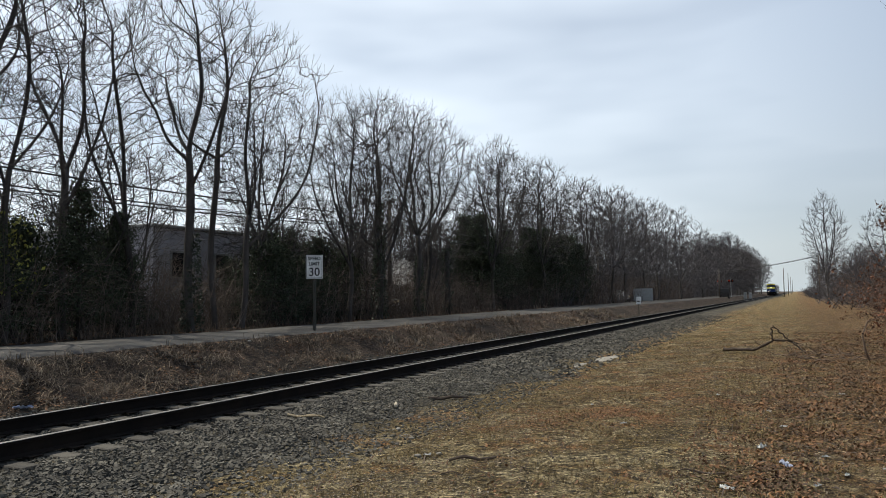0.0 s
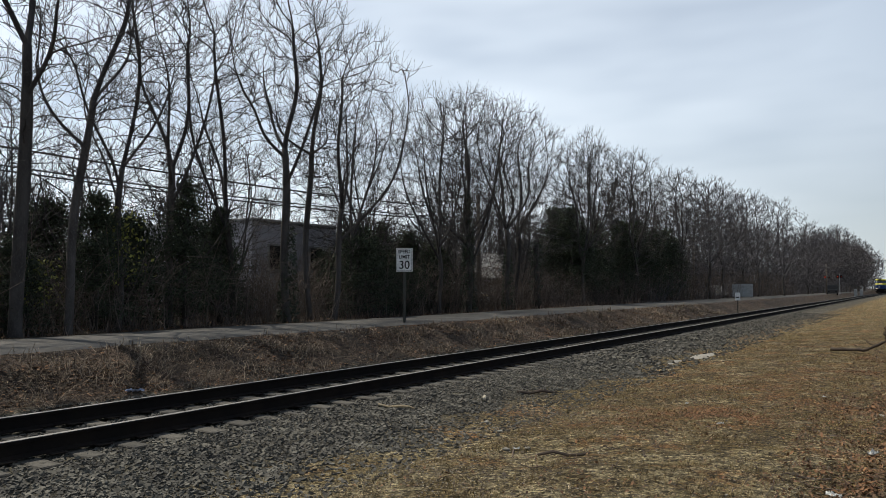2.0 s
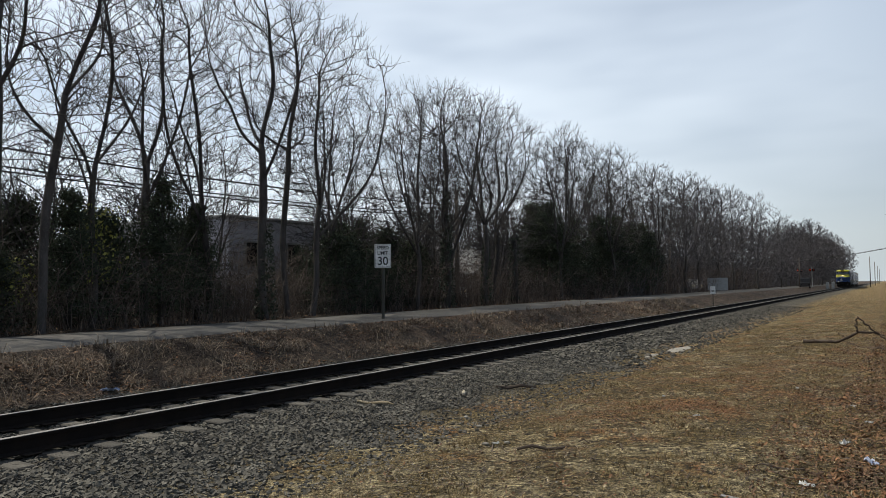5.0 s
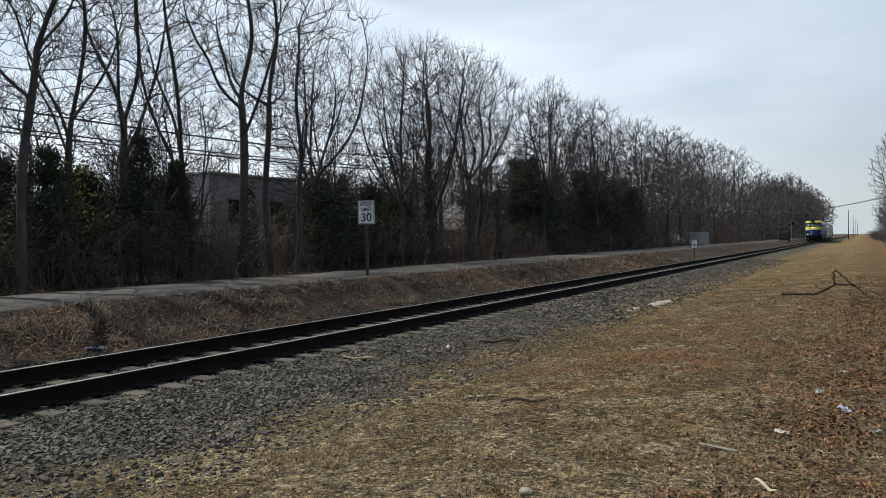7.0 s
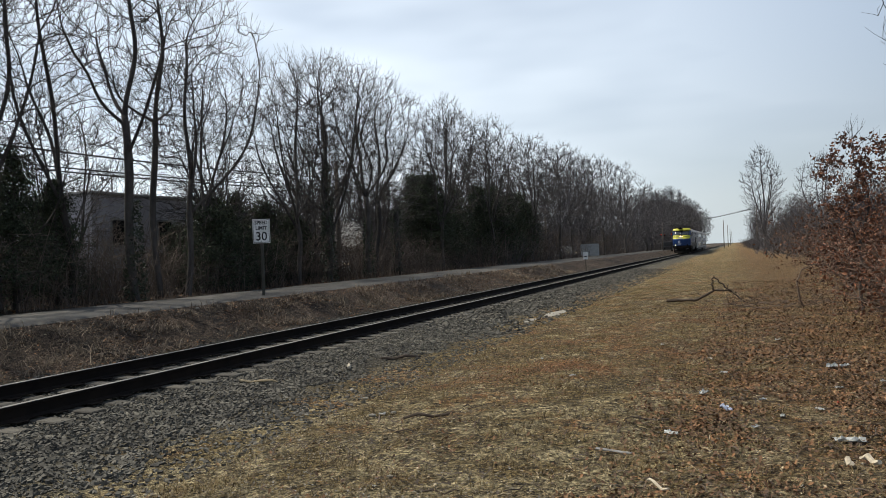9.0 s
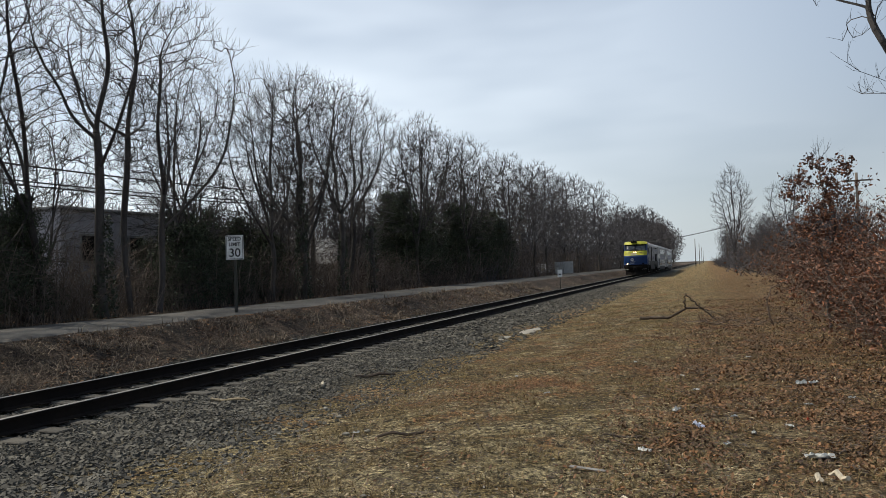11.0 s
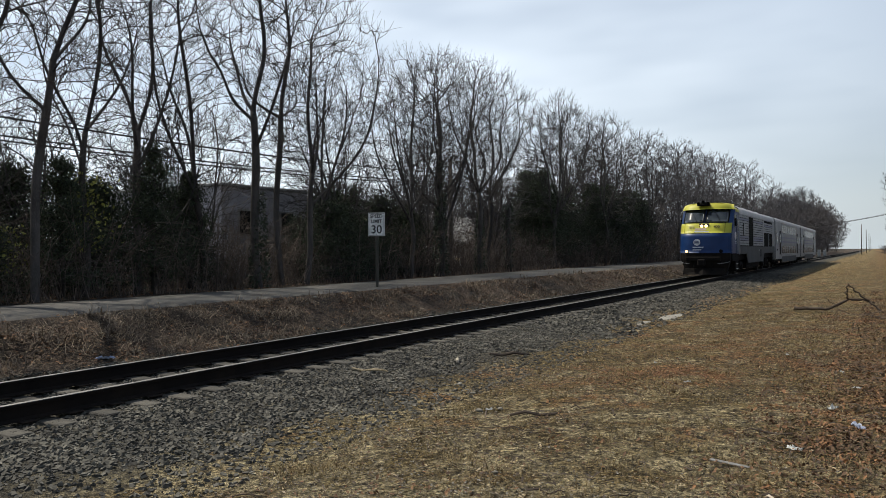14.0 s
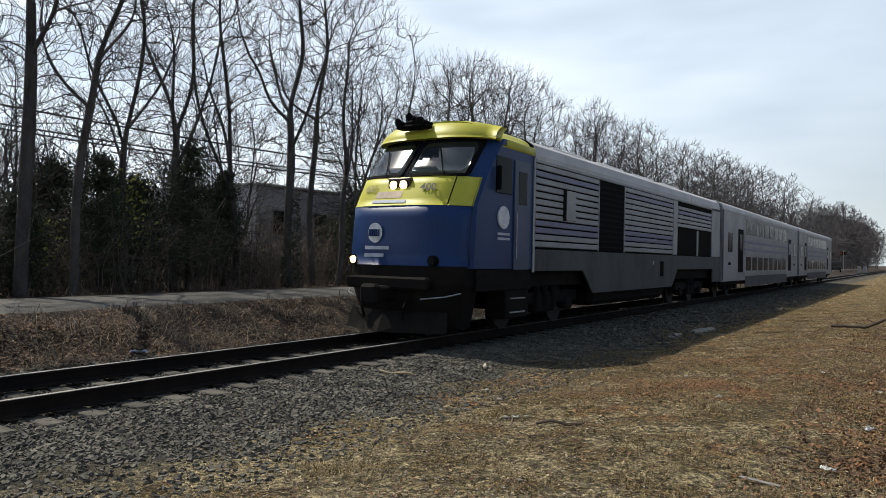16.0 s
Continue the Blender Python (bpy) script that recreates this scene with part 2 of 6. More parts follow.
GALVANISED = material("galvanised steel", (0.36, 0.37, 0.37), 0.45, metal=0.7, second=(0.27, 0.28, 0.28), scale=6)
SIDING = material("pale grey siding", (0.42, 0.40, 0.42), 0.8, second=(0.31, 0.295, 0.31), scale=0.8, bump=0.3, bump_scale=6)
ROOFING = material("dark roof felt", (0.10, 0.098, 0.10), 0.9, second=(0.07, 0.07, 0.07), scale=1.5, bump=0.4)
FENCE_BOARD = material("grey weathered board", (0.24, 0.235, 0.225), 0.85, second=(0.17, 0.165, 0.155), scale=2, randomise=0.2)
DARK_GLASS = glass_material("dark window glass", (0.006, 0.007, 0.008), 0.15, 0.06, 0.0)
WINDSHIELD = glass_material("tinted windshield", (0.020, 0.026, 0.030), 0.09, 0.6, 0.2)
CABLE = material("black cable", (0.02, 0.02, 0.02), 0.6)
POLE_WOOD = material("pole wood", (0.15, 0.125, 0.10), 0.9, second=(0.10, 0.085, 0.07), scale=3, stretch_by=(3, 3, 0.3))
YELLOW = material("yellow locomotive paint", (0.44, 0.43, 0.045), 0.45, second=(0.37, 0.36, 0.04), scale=1.5, fine=(0.40, 0.385, 0.06), spec=0.25)
BLUE = material("blue locomotive paint", (0.003, 0.030, 0.120), 0.45, second=(0.003, 0.022, 0.092), scale=1.2, fine=(0.006, 0.034, 0.125), spec=0.3)
SILVER = material("silver train side", (0.265, 0.275, 0.29), 0.5, metal=0.2, second=(0.185, 0.195, 0.205), scale=0.9, fine=(0.27, 0.28, 0.29), bump=0.05, bump_scale=5)
ROOF_GREY = material("dusty grey roof", (0.50, 0.50, 0.50), 0.6, second=(0.38, 0.38, 0.375), scale=0.8, fine=(0.44, 0.44, 0.43))
SKIRT = material("grimy grey skirt", (0.070, 0.070, 0.069), 0.8, second=(0.038, 0.038, 0.037), scale=1.0, stretch_by=(1, 1, 0.3))
STRIPE = material("blue-violet stripe", (0.115, 0.120, 0.20), 0.45, second=(0.085, 0.09, 0.16), scale=1.5)
UNDER = material("black running gear", (0.009, 0.008, 0.008), 0.9, second=(0.015, 0.013, 0.011), scale=3, bump=0.3, spec=0.1)
BLACK_METAL = material("black metal", (0.006, 0.006, 0.006), 0.85, spec=0.05)
WHEEL_STEEL = material("wheel steel", (0.03, 0.027, 0.025), 0.7, metal=0.3, second=(0.02, 0.017, 0.015), scale=4)
LAMP_ON = material("lit headlamp", (1, 0.9, 0.7), 0.3, emit=(1.0, 0.68, 0.26), power=4.0)
LAMP_DIM = material("lit lamp lens", (0.8, 0.7, 0.5), 0.2, emit=(1.0, 0.75, 0.4), power=1.0)
RED_LAMP = material("red signal lens", (0.5, 0.02, 0.01), 0.3, emit=(1.0, 0.08, 0.03), power=0.9)
LOGO_WHITE = material("white transfer", (0.62, 0.64, 0.68), 0.5)
LOGO_BAR = material("pale transfer", (0.42, 0.46, 0.55), 0.5)
TRUCK_BLACK = material("black truck paint", (0.016, 0.016, 0.018), 0.4, coat=0.3)
CAR_WHITE = material("white car paint", (0.72, 0.73, 0.74), 0.35, coat=0.4)
PLASTIC_BLUE = material("blue plastic", (0.20, 0.24, 0.36), 0.4, second=(0.42, 0.45, 0.5), scale=12)
PLASTIC_WHITE = material("crumpled white plastic", (0.42, 0.43, 0.41), 0.5, second=(0.26, 0.265, 0.25), scale=9, bump=0.4)
RED_PLASTIC = material("red plastic", (0.45, 0.05, 0.02), 0.4)
RUST = material("rust-coloured grass", (0.225, 0.112, 0.046), 0.85, second=(0.14, 0.064, 0.028), scale=3, fine=(0.31, 0.18, 0.09), island=0.5)
SAND = material("pale sand", (0.25, 0.235, 0.20), 0.95, second=(0.16, 0.145, 0.115), scale=3, fine=(0.34, 0.32, 0.28), bump=0.4)

# ---- shape helpers ----


class Shape:
    """Collects vertices and faces, and makes one mesh of them."""

    def __init__(self):
        self.v, self.f, self.mi = [], [], []
        self.n = 0

    def add(self, verts, faces, mat=0):
        k = self.n
        self.v.extend(verts)
        self.n += len(verts)
        for f in faces:
            self.f.append(tuple(i + k for i in f))
            self.mi.append(mat)
        return self

    def block(self, a, b, c=0.0, mat=0):
        """A box from corner a to corner b with its edges cut by c."""
        (x0, y0, z0), (x1, y1, z1) = a, b
        if c <= 0:
            vs = [(x, y, z) for x in (x0, x1) for y in (y0, y1) for z in (z0, z1)]
            return self.add(vs, [(0, 1, 3, 2), (4, 6, 7, 5), (0, 4, 5, 1), (2, 3, 7, 6), (0, 2, 6, 4), (1, 5, 7, 3)], mat)
        bm = bmesh.new()
        bmesh.ops.create_cube(bm, size=1)
        for v in bm.verts:
            v.co = Vector(((x0 + x1) / 2 + v.co.x * (x1 - x0), (y0 + y1) / 2 + v.co.y * (y1 - y0), (z0 + z1) / 2 + v.co.z * (z1 - z0)))
        c = min(c, 0.45 * min(abs(x1 - x0), abs(y1 - y0), abs(z1 - z0)))
        bmesh.ops.bevel(bm, geom=bm.edges[:], offset=c, segments=1, affect="EDGES")
        bm.verts.index_update()
        self.add([v.co[:] for v in bm.verts], [[v.index for v in f.verts] for f in bm.faces], mat)
        bm.free()
        return self

    def tube(self, points, radii, sides=6, caps=True, mat=0):
        pts = [Vector(p) for p in points]
        if not isinstance(radii, (list, tuple)):
            radii = [radii] * len(pts)
        d0 = (pts[1] - pts[0]).normalized()
        ref = Vector((0, 0, 1)) if abs(d0.z) < 0.9 else Vector((1, 0, 0))
        vs, fs = [], []
        for i, p in enumerate(pts):
            d = (pts[min(i + 1, len(pts) - 1)] - pts[max(i - 1, 0)]).normalized()
            u = d.cross(ref).normalized()
            w = u.cross(d)
            for k in range(sides):
                a = 2 * math.pi * k / sides
                vs.append((p + (u * math.cos(a) + w * math.sin(a)) * radii[i])[:])
        for i in range(len(pts) - 1):
            for k in range(sides):
                k2 = (k + 1) % sides
                fs.append((i * sides + k, i * sides + k2, (i + 1) * sides + k2, (i + 1) * sides + k))
        if caps:
            fs.append(tuple(range(sides - 1, -1, -1)))
            fs.append(tuple((len(pts) - 1) * sides + k for k in range(sides)))
        return self.add(vs, fs, mat)

    def prism(self, profile, y0, y1, mat=0):
        """A closed outline of (x, z) run along y."""
        m = len(profile)
        vs = [(x, y0, z) for x, z in profile] + [(x, y1, z) for x, z in profile]
        fs = [(i, (i + 1) % m, m + (i + 1) % m, m + i) for i in range(m)] + [tuple(range(m - 1, -1, -1)), tuple(range(m, 2 * m))]
        return self.add(vs, fs, mat)

    def sheet(self, fn, us, ws, thick, mat=0):
        """A curved plate: fn(u, w) gives a point and the inward step of that point."""
        nu, nw = len(us), len(ws)
        outer, inner = [], []
        for u in us:
            for w in ws:
                p, step = fn(u, w)
                outer.append(p)
                inner.append(tuple(a + thick * b for a, b in zip(p, step)))
        fs, k = [], nu * nw
        for i in range(nu - 1):
            for j in range(nw - 1):
                a, b, c, d = i * nw + j, (i + 1) * nw + j, (i + 1) * nw + j + 1, i * nw + j + 1
                fs += [(a, b, c, d), (k + d, k + c, k + b, k + a)]
        for i in range(nu - 1):
            for j in (0, nw - 1):
                a, b = i * nw + j, (i + 1) * nw + j
                fs.append((a, b, k + b, k + a))
        for j in range(nw - 1):
            for i in (0, nu - 1):
                a, b = i * nw + j, i * nw + j + 1
                fs.append((a, b, k + b, k + a))
        return self.add(outer + inner, fs, mat)

    def mesh(self, name, mats, smooth=False):
        me = bpy.data.meshes.new(name)
        me.from_pydata(self.v, [], self.f)
        for m in mats if isinstance(mats, (list, tuple)) else [mats]:
            me.materials.append(m)
        if any(self.mi):
            me.polygons.foreach_set("material_index", self.mi)
        if smooth:
            me.polygons.foreach_set("use_smooth", [True] * len(me.polygons))
        me.update()
        return me


def thing(name, label, category, group="", kind="", at=None):
    ob = tagged(new(name), label, category, group, kind)
    ob.empty_display_size = 0.2
    if at is not None:
        ob.matrix_basis = at
    return ob


def part(name, shape, mats, parent, label="", smooth=False):
    ob = new(name, shape.mesh(name, mats, smooth) if isinstance(shape, Shape) else shape)
    ob.parent = parent
    if label:
        ob["label"] = label
    return ob


def soft(bm_mesh, degrees=40):
    bm_mesh.set_sharp_from_angle(angle=radians(degrees))
    return bm_mesh


rng = random.Random(7)
TRACK = -8.75

# ---- ground ----


def lerp_profile(x, rows):
    for (x0, z0), (x1, z1) in zip(rows, rows[1:]):
        if x <= x1:
            k = min(max((x - x0) / (x1 - x0), 0), 1)
            return z0 + (z1 - z0) * (k * k * (3 - 2 * k) * 0.5 + k * 0.5)
    return rows[-1][1]


SECTION = [(-60, 0.7), (-18, 0.46), (-13.6, 0.46), (-13.1, 0.40), (-11.3, -0.16), (-10.7, -0.28), (-10.3, -0.235), (-7.2, -0.235), (-6.4, -0.265), (-5.2, -0.33), (-4.2, -0.27), (-1.5, -0.10), (3, -0.04), (8, 0.2), (60, 0.5)]


def ground_z(x, y):
    z = lerp_profile(x, SECTION)
    far = min(max((90 - y) / 60, 0.15), 1)
    if -13.2 < x < -10.9:
        z += 0.10 * noise.noise((x * 1.1, y * 0.9, 3.0)) * far
    if x > -5.2 or x < -17.3:
        z += (0.05 * noise.noise((x * 0.5, y * 0.5, 0.0)) + 0.025 * noise.noise((x * 2.1, y * 2.1, 5.0))) * far * min(1, abs(x + 5.2))
    elif x > -10.2:
        z += 0.015 * noise.noise((x * 3, y * 3, 8.0))
    return z


def ground():
    xs = [-2500, -800, -300, -140, -80, -55, -42, -34, -29, -26, -24, -22, -20.5, -19.5, -18.7, -18, -17.3]
    x = -16.6
    while x < 5.0:
        xs.append(x)
        x += 0.16 if -13.4 < x < -0.5 else 0.3
    xs += [5.4, 6, 7, 8.5, 11, 15, 22, 34, 55, 90, 180, 500, 2500]
    ys = [-2500, -500, -120, -40, -18, -10, -6, -3, -1]
    y = 0.0
    while y < 240:
        ys.append(y)
        y += 0.16 if y < 14 else 0.3 if y < 30 else 0.8 if y < 60 else 4
    ys += [260, 300, 380, 520, 800, 1400, 3500]
    s = Shape()
    s.v = [(x, y, ground_z(x, y)) for x in xs for y in ys]
    m = len(ys)
    s.f = [(i * m + j, (i + 1) * m + j, (i + 1) * m + j + 1, i * m + j + 1) for i in range(len(xs) - 1) for j in range(m - 1)]
    s.mi = [0]
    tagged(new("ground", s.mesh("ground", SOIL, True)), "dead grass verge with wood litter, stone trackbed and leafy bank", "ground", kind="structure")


def path():
    """The worn path on top of the bank."""
    s = Shape()
    ys = [-40, -20, -8] + [i * 0.5 for i in range(0, 130)] + [66 + i * 4 for i in range(0, 60)]
    for y in ys:
        a = -13.55 + 0.22 * noise.noise((y * 0.35, 1, 0)) + 0.12 * noise.noise((y * 1.4, 4, 0))
        b = -16.75 + 0.25 * noise.noise((y * 0.3, 9, 0)) - min(max(y - 20, 0), 30) * 0.03
        s.v += [(b - 0.1, y, 0.44), (b, y, 0.485), ((a + b) / 2, y, 0.50), (a, y, 0.485), (a + 0.14, y, 0.40)]
    for i in range(len(ys) - 1):
        for j in range(4):
            s.f.append((i * 5 + j, (i + 1) * 5 + j, (i + 1) * 5 + j + 1, i * 5 + j + 1)[::-1])
    s.mi = [0]
    tagged(new("path", s.mesh("path", ASPHALT, True)), "pale worn asphalt path along the top of the bank", "path", kind="structure")
    d = Shape()
    cols = [-17.0, -19, -22, -26, -34]
    for k, x in enumerate(cols):
        d.v += [(x, 56 + k * 1.2, 0.49), (x, 63 + k * 1.6, 0.49)]
    d.f = [(2 * i, 2 * i + 1, 2 * i + 3, 2 * i + 2) for i in range(len(cols) - 1)]
    d.mi = [0]
    tagged(new("driveway", d.mesh("driveway", ASPHALT)), "grey asphalt driveway branching off the path", "driveway", kind="structure")


ground()
path()


def track():
    base = thing("railway_track", "single railway track of rusty rails on wooden ties", "railway track", kind="structure")
    outline = [(-0.07, -0.19), (0.07, -0.19), (0.07, -0.178), (0.012, -0.155), (0.009, -0.045), (0.035, -0.034), (0.037, -0.006), (0.030, -0.001), (-0.030, -0.001), (-0.037, -0.006), (-0.035, -0.034), (-0.009, -0.045), (-0.012, -0.155), (-0.07, -0.178)]
    for side in (-0.755, 0.755):
        s = Shape().prism([(TRACK + side + x, z) for x, z in outline], -60, 700)
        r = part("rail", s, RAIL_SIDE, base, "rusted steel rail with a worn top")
        head = Shape().block((TRACK + side - 0.034, -60, -0.008), (TRACK + side + 0.034, 700, 0.002))
        part("running_surface", head, RAIL_TOP, r, "shiny worn rail head")
    me = Shape().block((-1.3, -0.115, -0.17), (1.3, 0.115, 0), 0.015).mesh("tie", TIE_WOOD)
    for i in range(280):
        t = new("tie", me)
        t.parent = base
        t.matrix_basis = pose(TRACK + rng.uniform(-0.05, 0.05), -6 + i * 0.53 + rng.uniform(-0.03, 0.03), -0.20 + rng.uniform(-0.016, 0.0), 0, 0, rng.uniform(-1.5, 1.5))
    s = Shape()
    for i in range(1000):
        y = -6 + (280 + i) * 0.53
        s.block((TRACK - 1.3, y - 0.115, -0.36), (TRACK + 1.3, y + 0.115, -0.195))
    tagged(part("far_ties", s, TIE_WOOD, base), kind="stuff")
    pl = Shape().block((-0.09, -0.17, -0.004), (0.09, 0.17, 0.012), 0.004).mesh("tie_plate", RAIL_SIDE)
    for i in range(60):
        for side in (-0.755, 0.755):
            t = new("tie_plate", pl)
            t.parent = base
            t.matrix_basis = pose(TRACK + side, -2 + i * 0.53, -0.194, 0, 0, 90)


track()


def stones():
    """Loose ballast, real stones joined into one mesh."""
    r = np.random.RandomState(3)
    def lay(n, y0, y1, size, name):
        cube = np.array([(x, y, z) for x in (-1, 1) for y in (-1, 1) for z in (-1, 1)], float)
        faces = np.array([(0, 1, 3, 2), (4, 6, 7, 5), (0, 4, 5, 1), (2, 3, 7, 6), (0, 2, 6, 4), (1, 5, 7, 3)])
        vs = []
        k = 0
        while k < n:
            x = r.uniform(-11.0, -4.5)
            y = y0 + (y1 - y0) * r.rand() ** 1.3
            if x > -5.6 - 0.35 * math.sin(y * 0.7) - 0.3 * math.sin(y * 2.3) and r.rand() > 0.22:
                continue
            if abs(abs(x - TRACK) - 0.755) < 0.09 or (abs(x - TRACK) < 1.25 and r.rand() > 0.6):
                continue
            w = size * r.uniform(0.45, 1.25)
            c = cube * r.uniform(0.62, 1.1, (8, 3)) * (w, w * r.uniform(0.6, 1.0), w * r.uniform(0.35, 0.6))
            e = Euler(r.uniform(-0.6, 0.6, 3) + (0, 0, r.uniform(0, 6.28))).to_matrix()
            vs.append(c @ np.array(e).T + (x, y, ground_z(x, y) + w * 0.12))
            k += 1
        v = np.concatenate(vs)
        f = (faces[None] + 8 * np.arange(n)[:, None, None]).reshape(-1, 4)
        me = bpy.data.meshes.new(name)
        me.from_pydata(v.tolist(), [], f.tolist())
        me.materials.append(BALLAST)
        tagged(new(name, me), "loose grey crushed stone ballast beside the rails", "ballast", kind="stuff")
    lay(40000, 2.0, 17, 0.024, "ballast_stones")
    lay(15000, 16, 60, 0.045, "ballast_stones")


stones()


def scatter():
    """Wood chips, fallen leaves and dead grass of the verge and the bank."""
    r = np.random.RandomState(11)
    def flakes(n, place, size, aspect, mat, name, label, cat, tilt=0.5, lift=0.012):
        v, f = [], []
        for k in range(n):
            x, y = place()
            for _ in range(6):
                if noise.noise((x * 0.9, y * 0.9, size * 900)) + 0.5 * noise.noise((x * 3, y * 3, size * 500)) > r.uniform(-0.5, 0.5):
                    break
                x, y = place()
            w = min(size * 0.75 * math.exp(r.normal(0, 0.5)), size * 1.25)
            h = w * aspect * r.uniform(0.7, 1.3)
            a, t1, t2 = r.uniform(0, 6.28), r.normal(0, tilt), r.normal(0, tilt)
            ca, sa = math.cos(a), math.sin(a)
            z = ground_z(x, y) + lift + abs(t1) * w * 0.3
            q = [(-w, 0, 0), (0, -h, 0.25 * w), (w, 0, 0.05 * w), (0, h, 0.18 * w)]
            for px, py, pz in q:
                v.append((x + px * ca - py * sa, y + px * sa + py * ca, z + pz + px * t1 * 0.5 + py * t2 * 0.5))
            f.append((4 * k, 4 * k + 1, 4 * k + 2, 4 * k + 3))
        me = bpy.data.meshes.new(name)
        me.from_pydata(v, [], f)
        me.materials.append(mat)
        tagged(new(name, me), label, cat, kind="stuff")

    def verge():
        return -4.6 + 9.0 * r.rand() ** 0.9, 2.5 + 26 * r.rand() ** 1.7

    def right_side():
        return r.uniform(-1.2, 4.5), 4.5 + 18 * r.rand() ** 1.3

    def thicket_foot():
        y = 10.5 + 22 * r.rand() ** 1.2
        return r.uniform(-0.8, 4.4) + 0.02 * y, y

    def bank():
        return r.uniform(-13.3, -10.5), 2.5 + 45 * r.rand() ** 1.4

    def wood_floor():
        return r.uniform(-24, -16.9), 4 + 50 * r.rand()

    flakes(20000, verge, 0.018, 0.35, CHIP, "wood_chips", "pale wood chips scattered over the dead grass", "wood chips")
    flakes(13000, verge, 0.019, 0.55, FLOOR_LEAF, "fallen_leaves", "dry brown leaves scattered over the verge", "leaves", 0.8, 0.016)
    flakes(6500, verge, 0.042, 0.06, CHIP, "loose_straw", "pale broken straw lying on the dead grass", "straw", 0.35, 0.02)
    flakes(7000, verge, 0.06, 0.08, DARK_WOOD, "fine_twigs", "fine dark twigs lying on the dead grass", "twigs", 0.35, 0.02)
    flakes(36000, right_side, 0.0175, 0.55, FLOOR_LEAF, "leaf_litter", "drift of dry brown leaves below the thicket", "leaves", 0.9, 0.018)
    flakes(15000, thicket_foot, 0.026, 0.55, FLOOR_LEAF, "thicket_leaves", "carpet of dry brown leaves at the foot of the thicket", "leaves", 0.9, 0.02)
    flakes(6000, thicket_foot, 0.03, 0.3, DARK_WOOD, "thicket_scraps", "dark bark and twigs among the leaves by the thicket", "bark scraps", 0.8, 0.02)
    flakes(14000, bank, 0.034, 0.55, FLOOR_LEAF, "bank_leaves", "brown leaf litter on the railway bank", "leaves")
    flakes(4000, bank, 0.022, 0.4, CHIP, "bank_chips", "pale scraps among the leaves on the bank", "litter")
    flakes(12000, verge, 0.018, 0.6, DARK_WOOD, "bark_scraps", "dark scraps of bark in the dead grass", "bark scraps")
    flakes(7000, wood_floor, 0.06, 0.55, FLOOR_LEAF, "woodland_leaves", "brown leaf litter under the trees", "leaves")

    def blades(n, place, length, lean, mat, name, label, cat, width=0.006):
        v, f = [], []
        for k in range(n):
            x, y = place()
            a, L = r.uniform(0, 6.28), length * r.uniform(0.4, 1.3)
            dx, dy, g = math.cos(a), math.sin(a), lean * r.uniform(0.4, 1.2)
            z = ground_z(x, y) - 0.01
            w = width * (1 + 0.02 * y)
            b = 6 * k
            for s, hz in ((0, 0), (0.5, 0.75), (1.0, 0.9)):
                px, py = x + dx * L * g * s ** 1.5, y + dy * L * g * s ** 1.5
                ww = w * (1 - 0.75 * s)
                zz = z + L * hz * (1 - 0.45 * g)
                v += [(px - dy * ww, py + dx * ww, zz), (px + dy * ww, py - dx * ww, zz)]
            f += [(b, b + 1, b + 3, b + 2), (b + 2, b + 3, b + 5, b + 4)]
        me = bpy.data.meshes.new(name)
        me.from_pydata(v, [], f)
        me.materials.append(mat)
        tagged(new(name, me), label, cat, kind="stuff")

    def heap(spots):
        def place():
            x, y, w = spots[r.randint(len(spots))]
            return x + r.normal(0, w), y + r.normal(0, w)
        return place

    flakes(16000, heap([(-2.9, 9.9, 0.5), (-2.6, 10.6, 0.4), (-2.0, 10.2, 0.4), (-1.9, 13.5, 0.6), (-3.2, 12.8, 0.5), (-3.7, 9.6, 0.5), (-3.9, 10.6, 0.4), (-2.6, 15.5, 0.7), (-1.2, 12.0, 0.5), (-1.0, 16.0, 0.8)]), 0.014, 0.5, RUST, "rusty_grass", "patch of rust-coloured dead grass", "grass")
    flakes(6500, heap([(-0.35, 7.2, 0.25), (0.1, 7.4, 0.3), (0.5, 6.8, 0.3), (0.9, 9.0, 0.5), (1.2, 11.0, 0.6), (0.3, 9.6, 0.4), (1.6, 8.2, 0.5), (1.3, 7.0, 0.4), (2.0, 10.0, 0.6)]), 0.019, 0.6, FLOOR_LEAF, "leaf_drift", "drift of dry brown leaves on the verge", "leaves", 0.9, 0.02)
    flakes(5000, heap([(-3.8, 5.2, 0.7), (-4.6, 6.8, 0.6), (-2.4, 4.6, 0.6), (-5.0, 8.5, 0.5), (-4.2, 10.0, 0.5)]), 0.009, 0.7, SAND, "grit", "pale grit lying on the bare soil", "grit")
    flakes(6000, verge, 0.010, 0.7, SAND, "pale_grit", "pale grit scattered through the dead grass", "grit")
    tufts = [(r.uniform(-4.6, 3.5), 2.8 + 30 * r.rand() ** 1.5) for _ in range(420)]

    def tuft():
        x, y = tufts[r.randint(len(tufts))]
        return x + r.normal(0, 0.13), y + r.normal(0, 0.13)

    def lawn():
        return -4.9 + 8 * r.rand(), 2.5 + 70 * r.rand() ** 1.9

    blades(34000, tuft, 0.085, 1.1, STRAW, "grass_tufts", "low tufts of dead tan grass on the verge", "grass", 0.004)
    blades(34000, lawn, 0.055, 1.3, STRAW, "dead_grass", "mown dead grass on the railway verge", "grass", 0.004)
    clumps = [(r.uniform(-13.2, -11.0), 3 + 50 * r.rand() ** 1.3) for _ in range(240)]

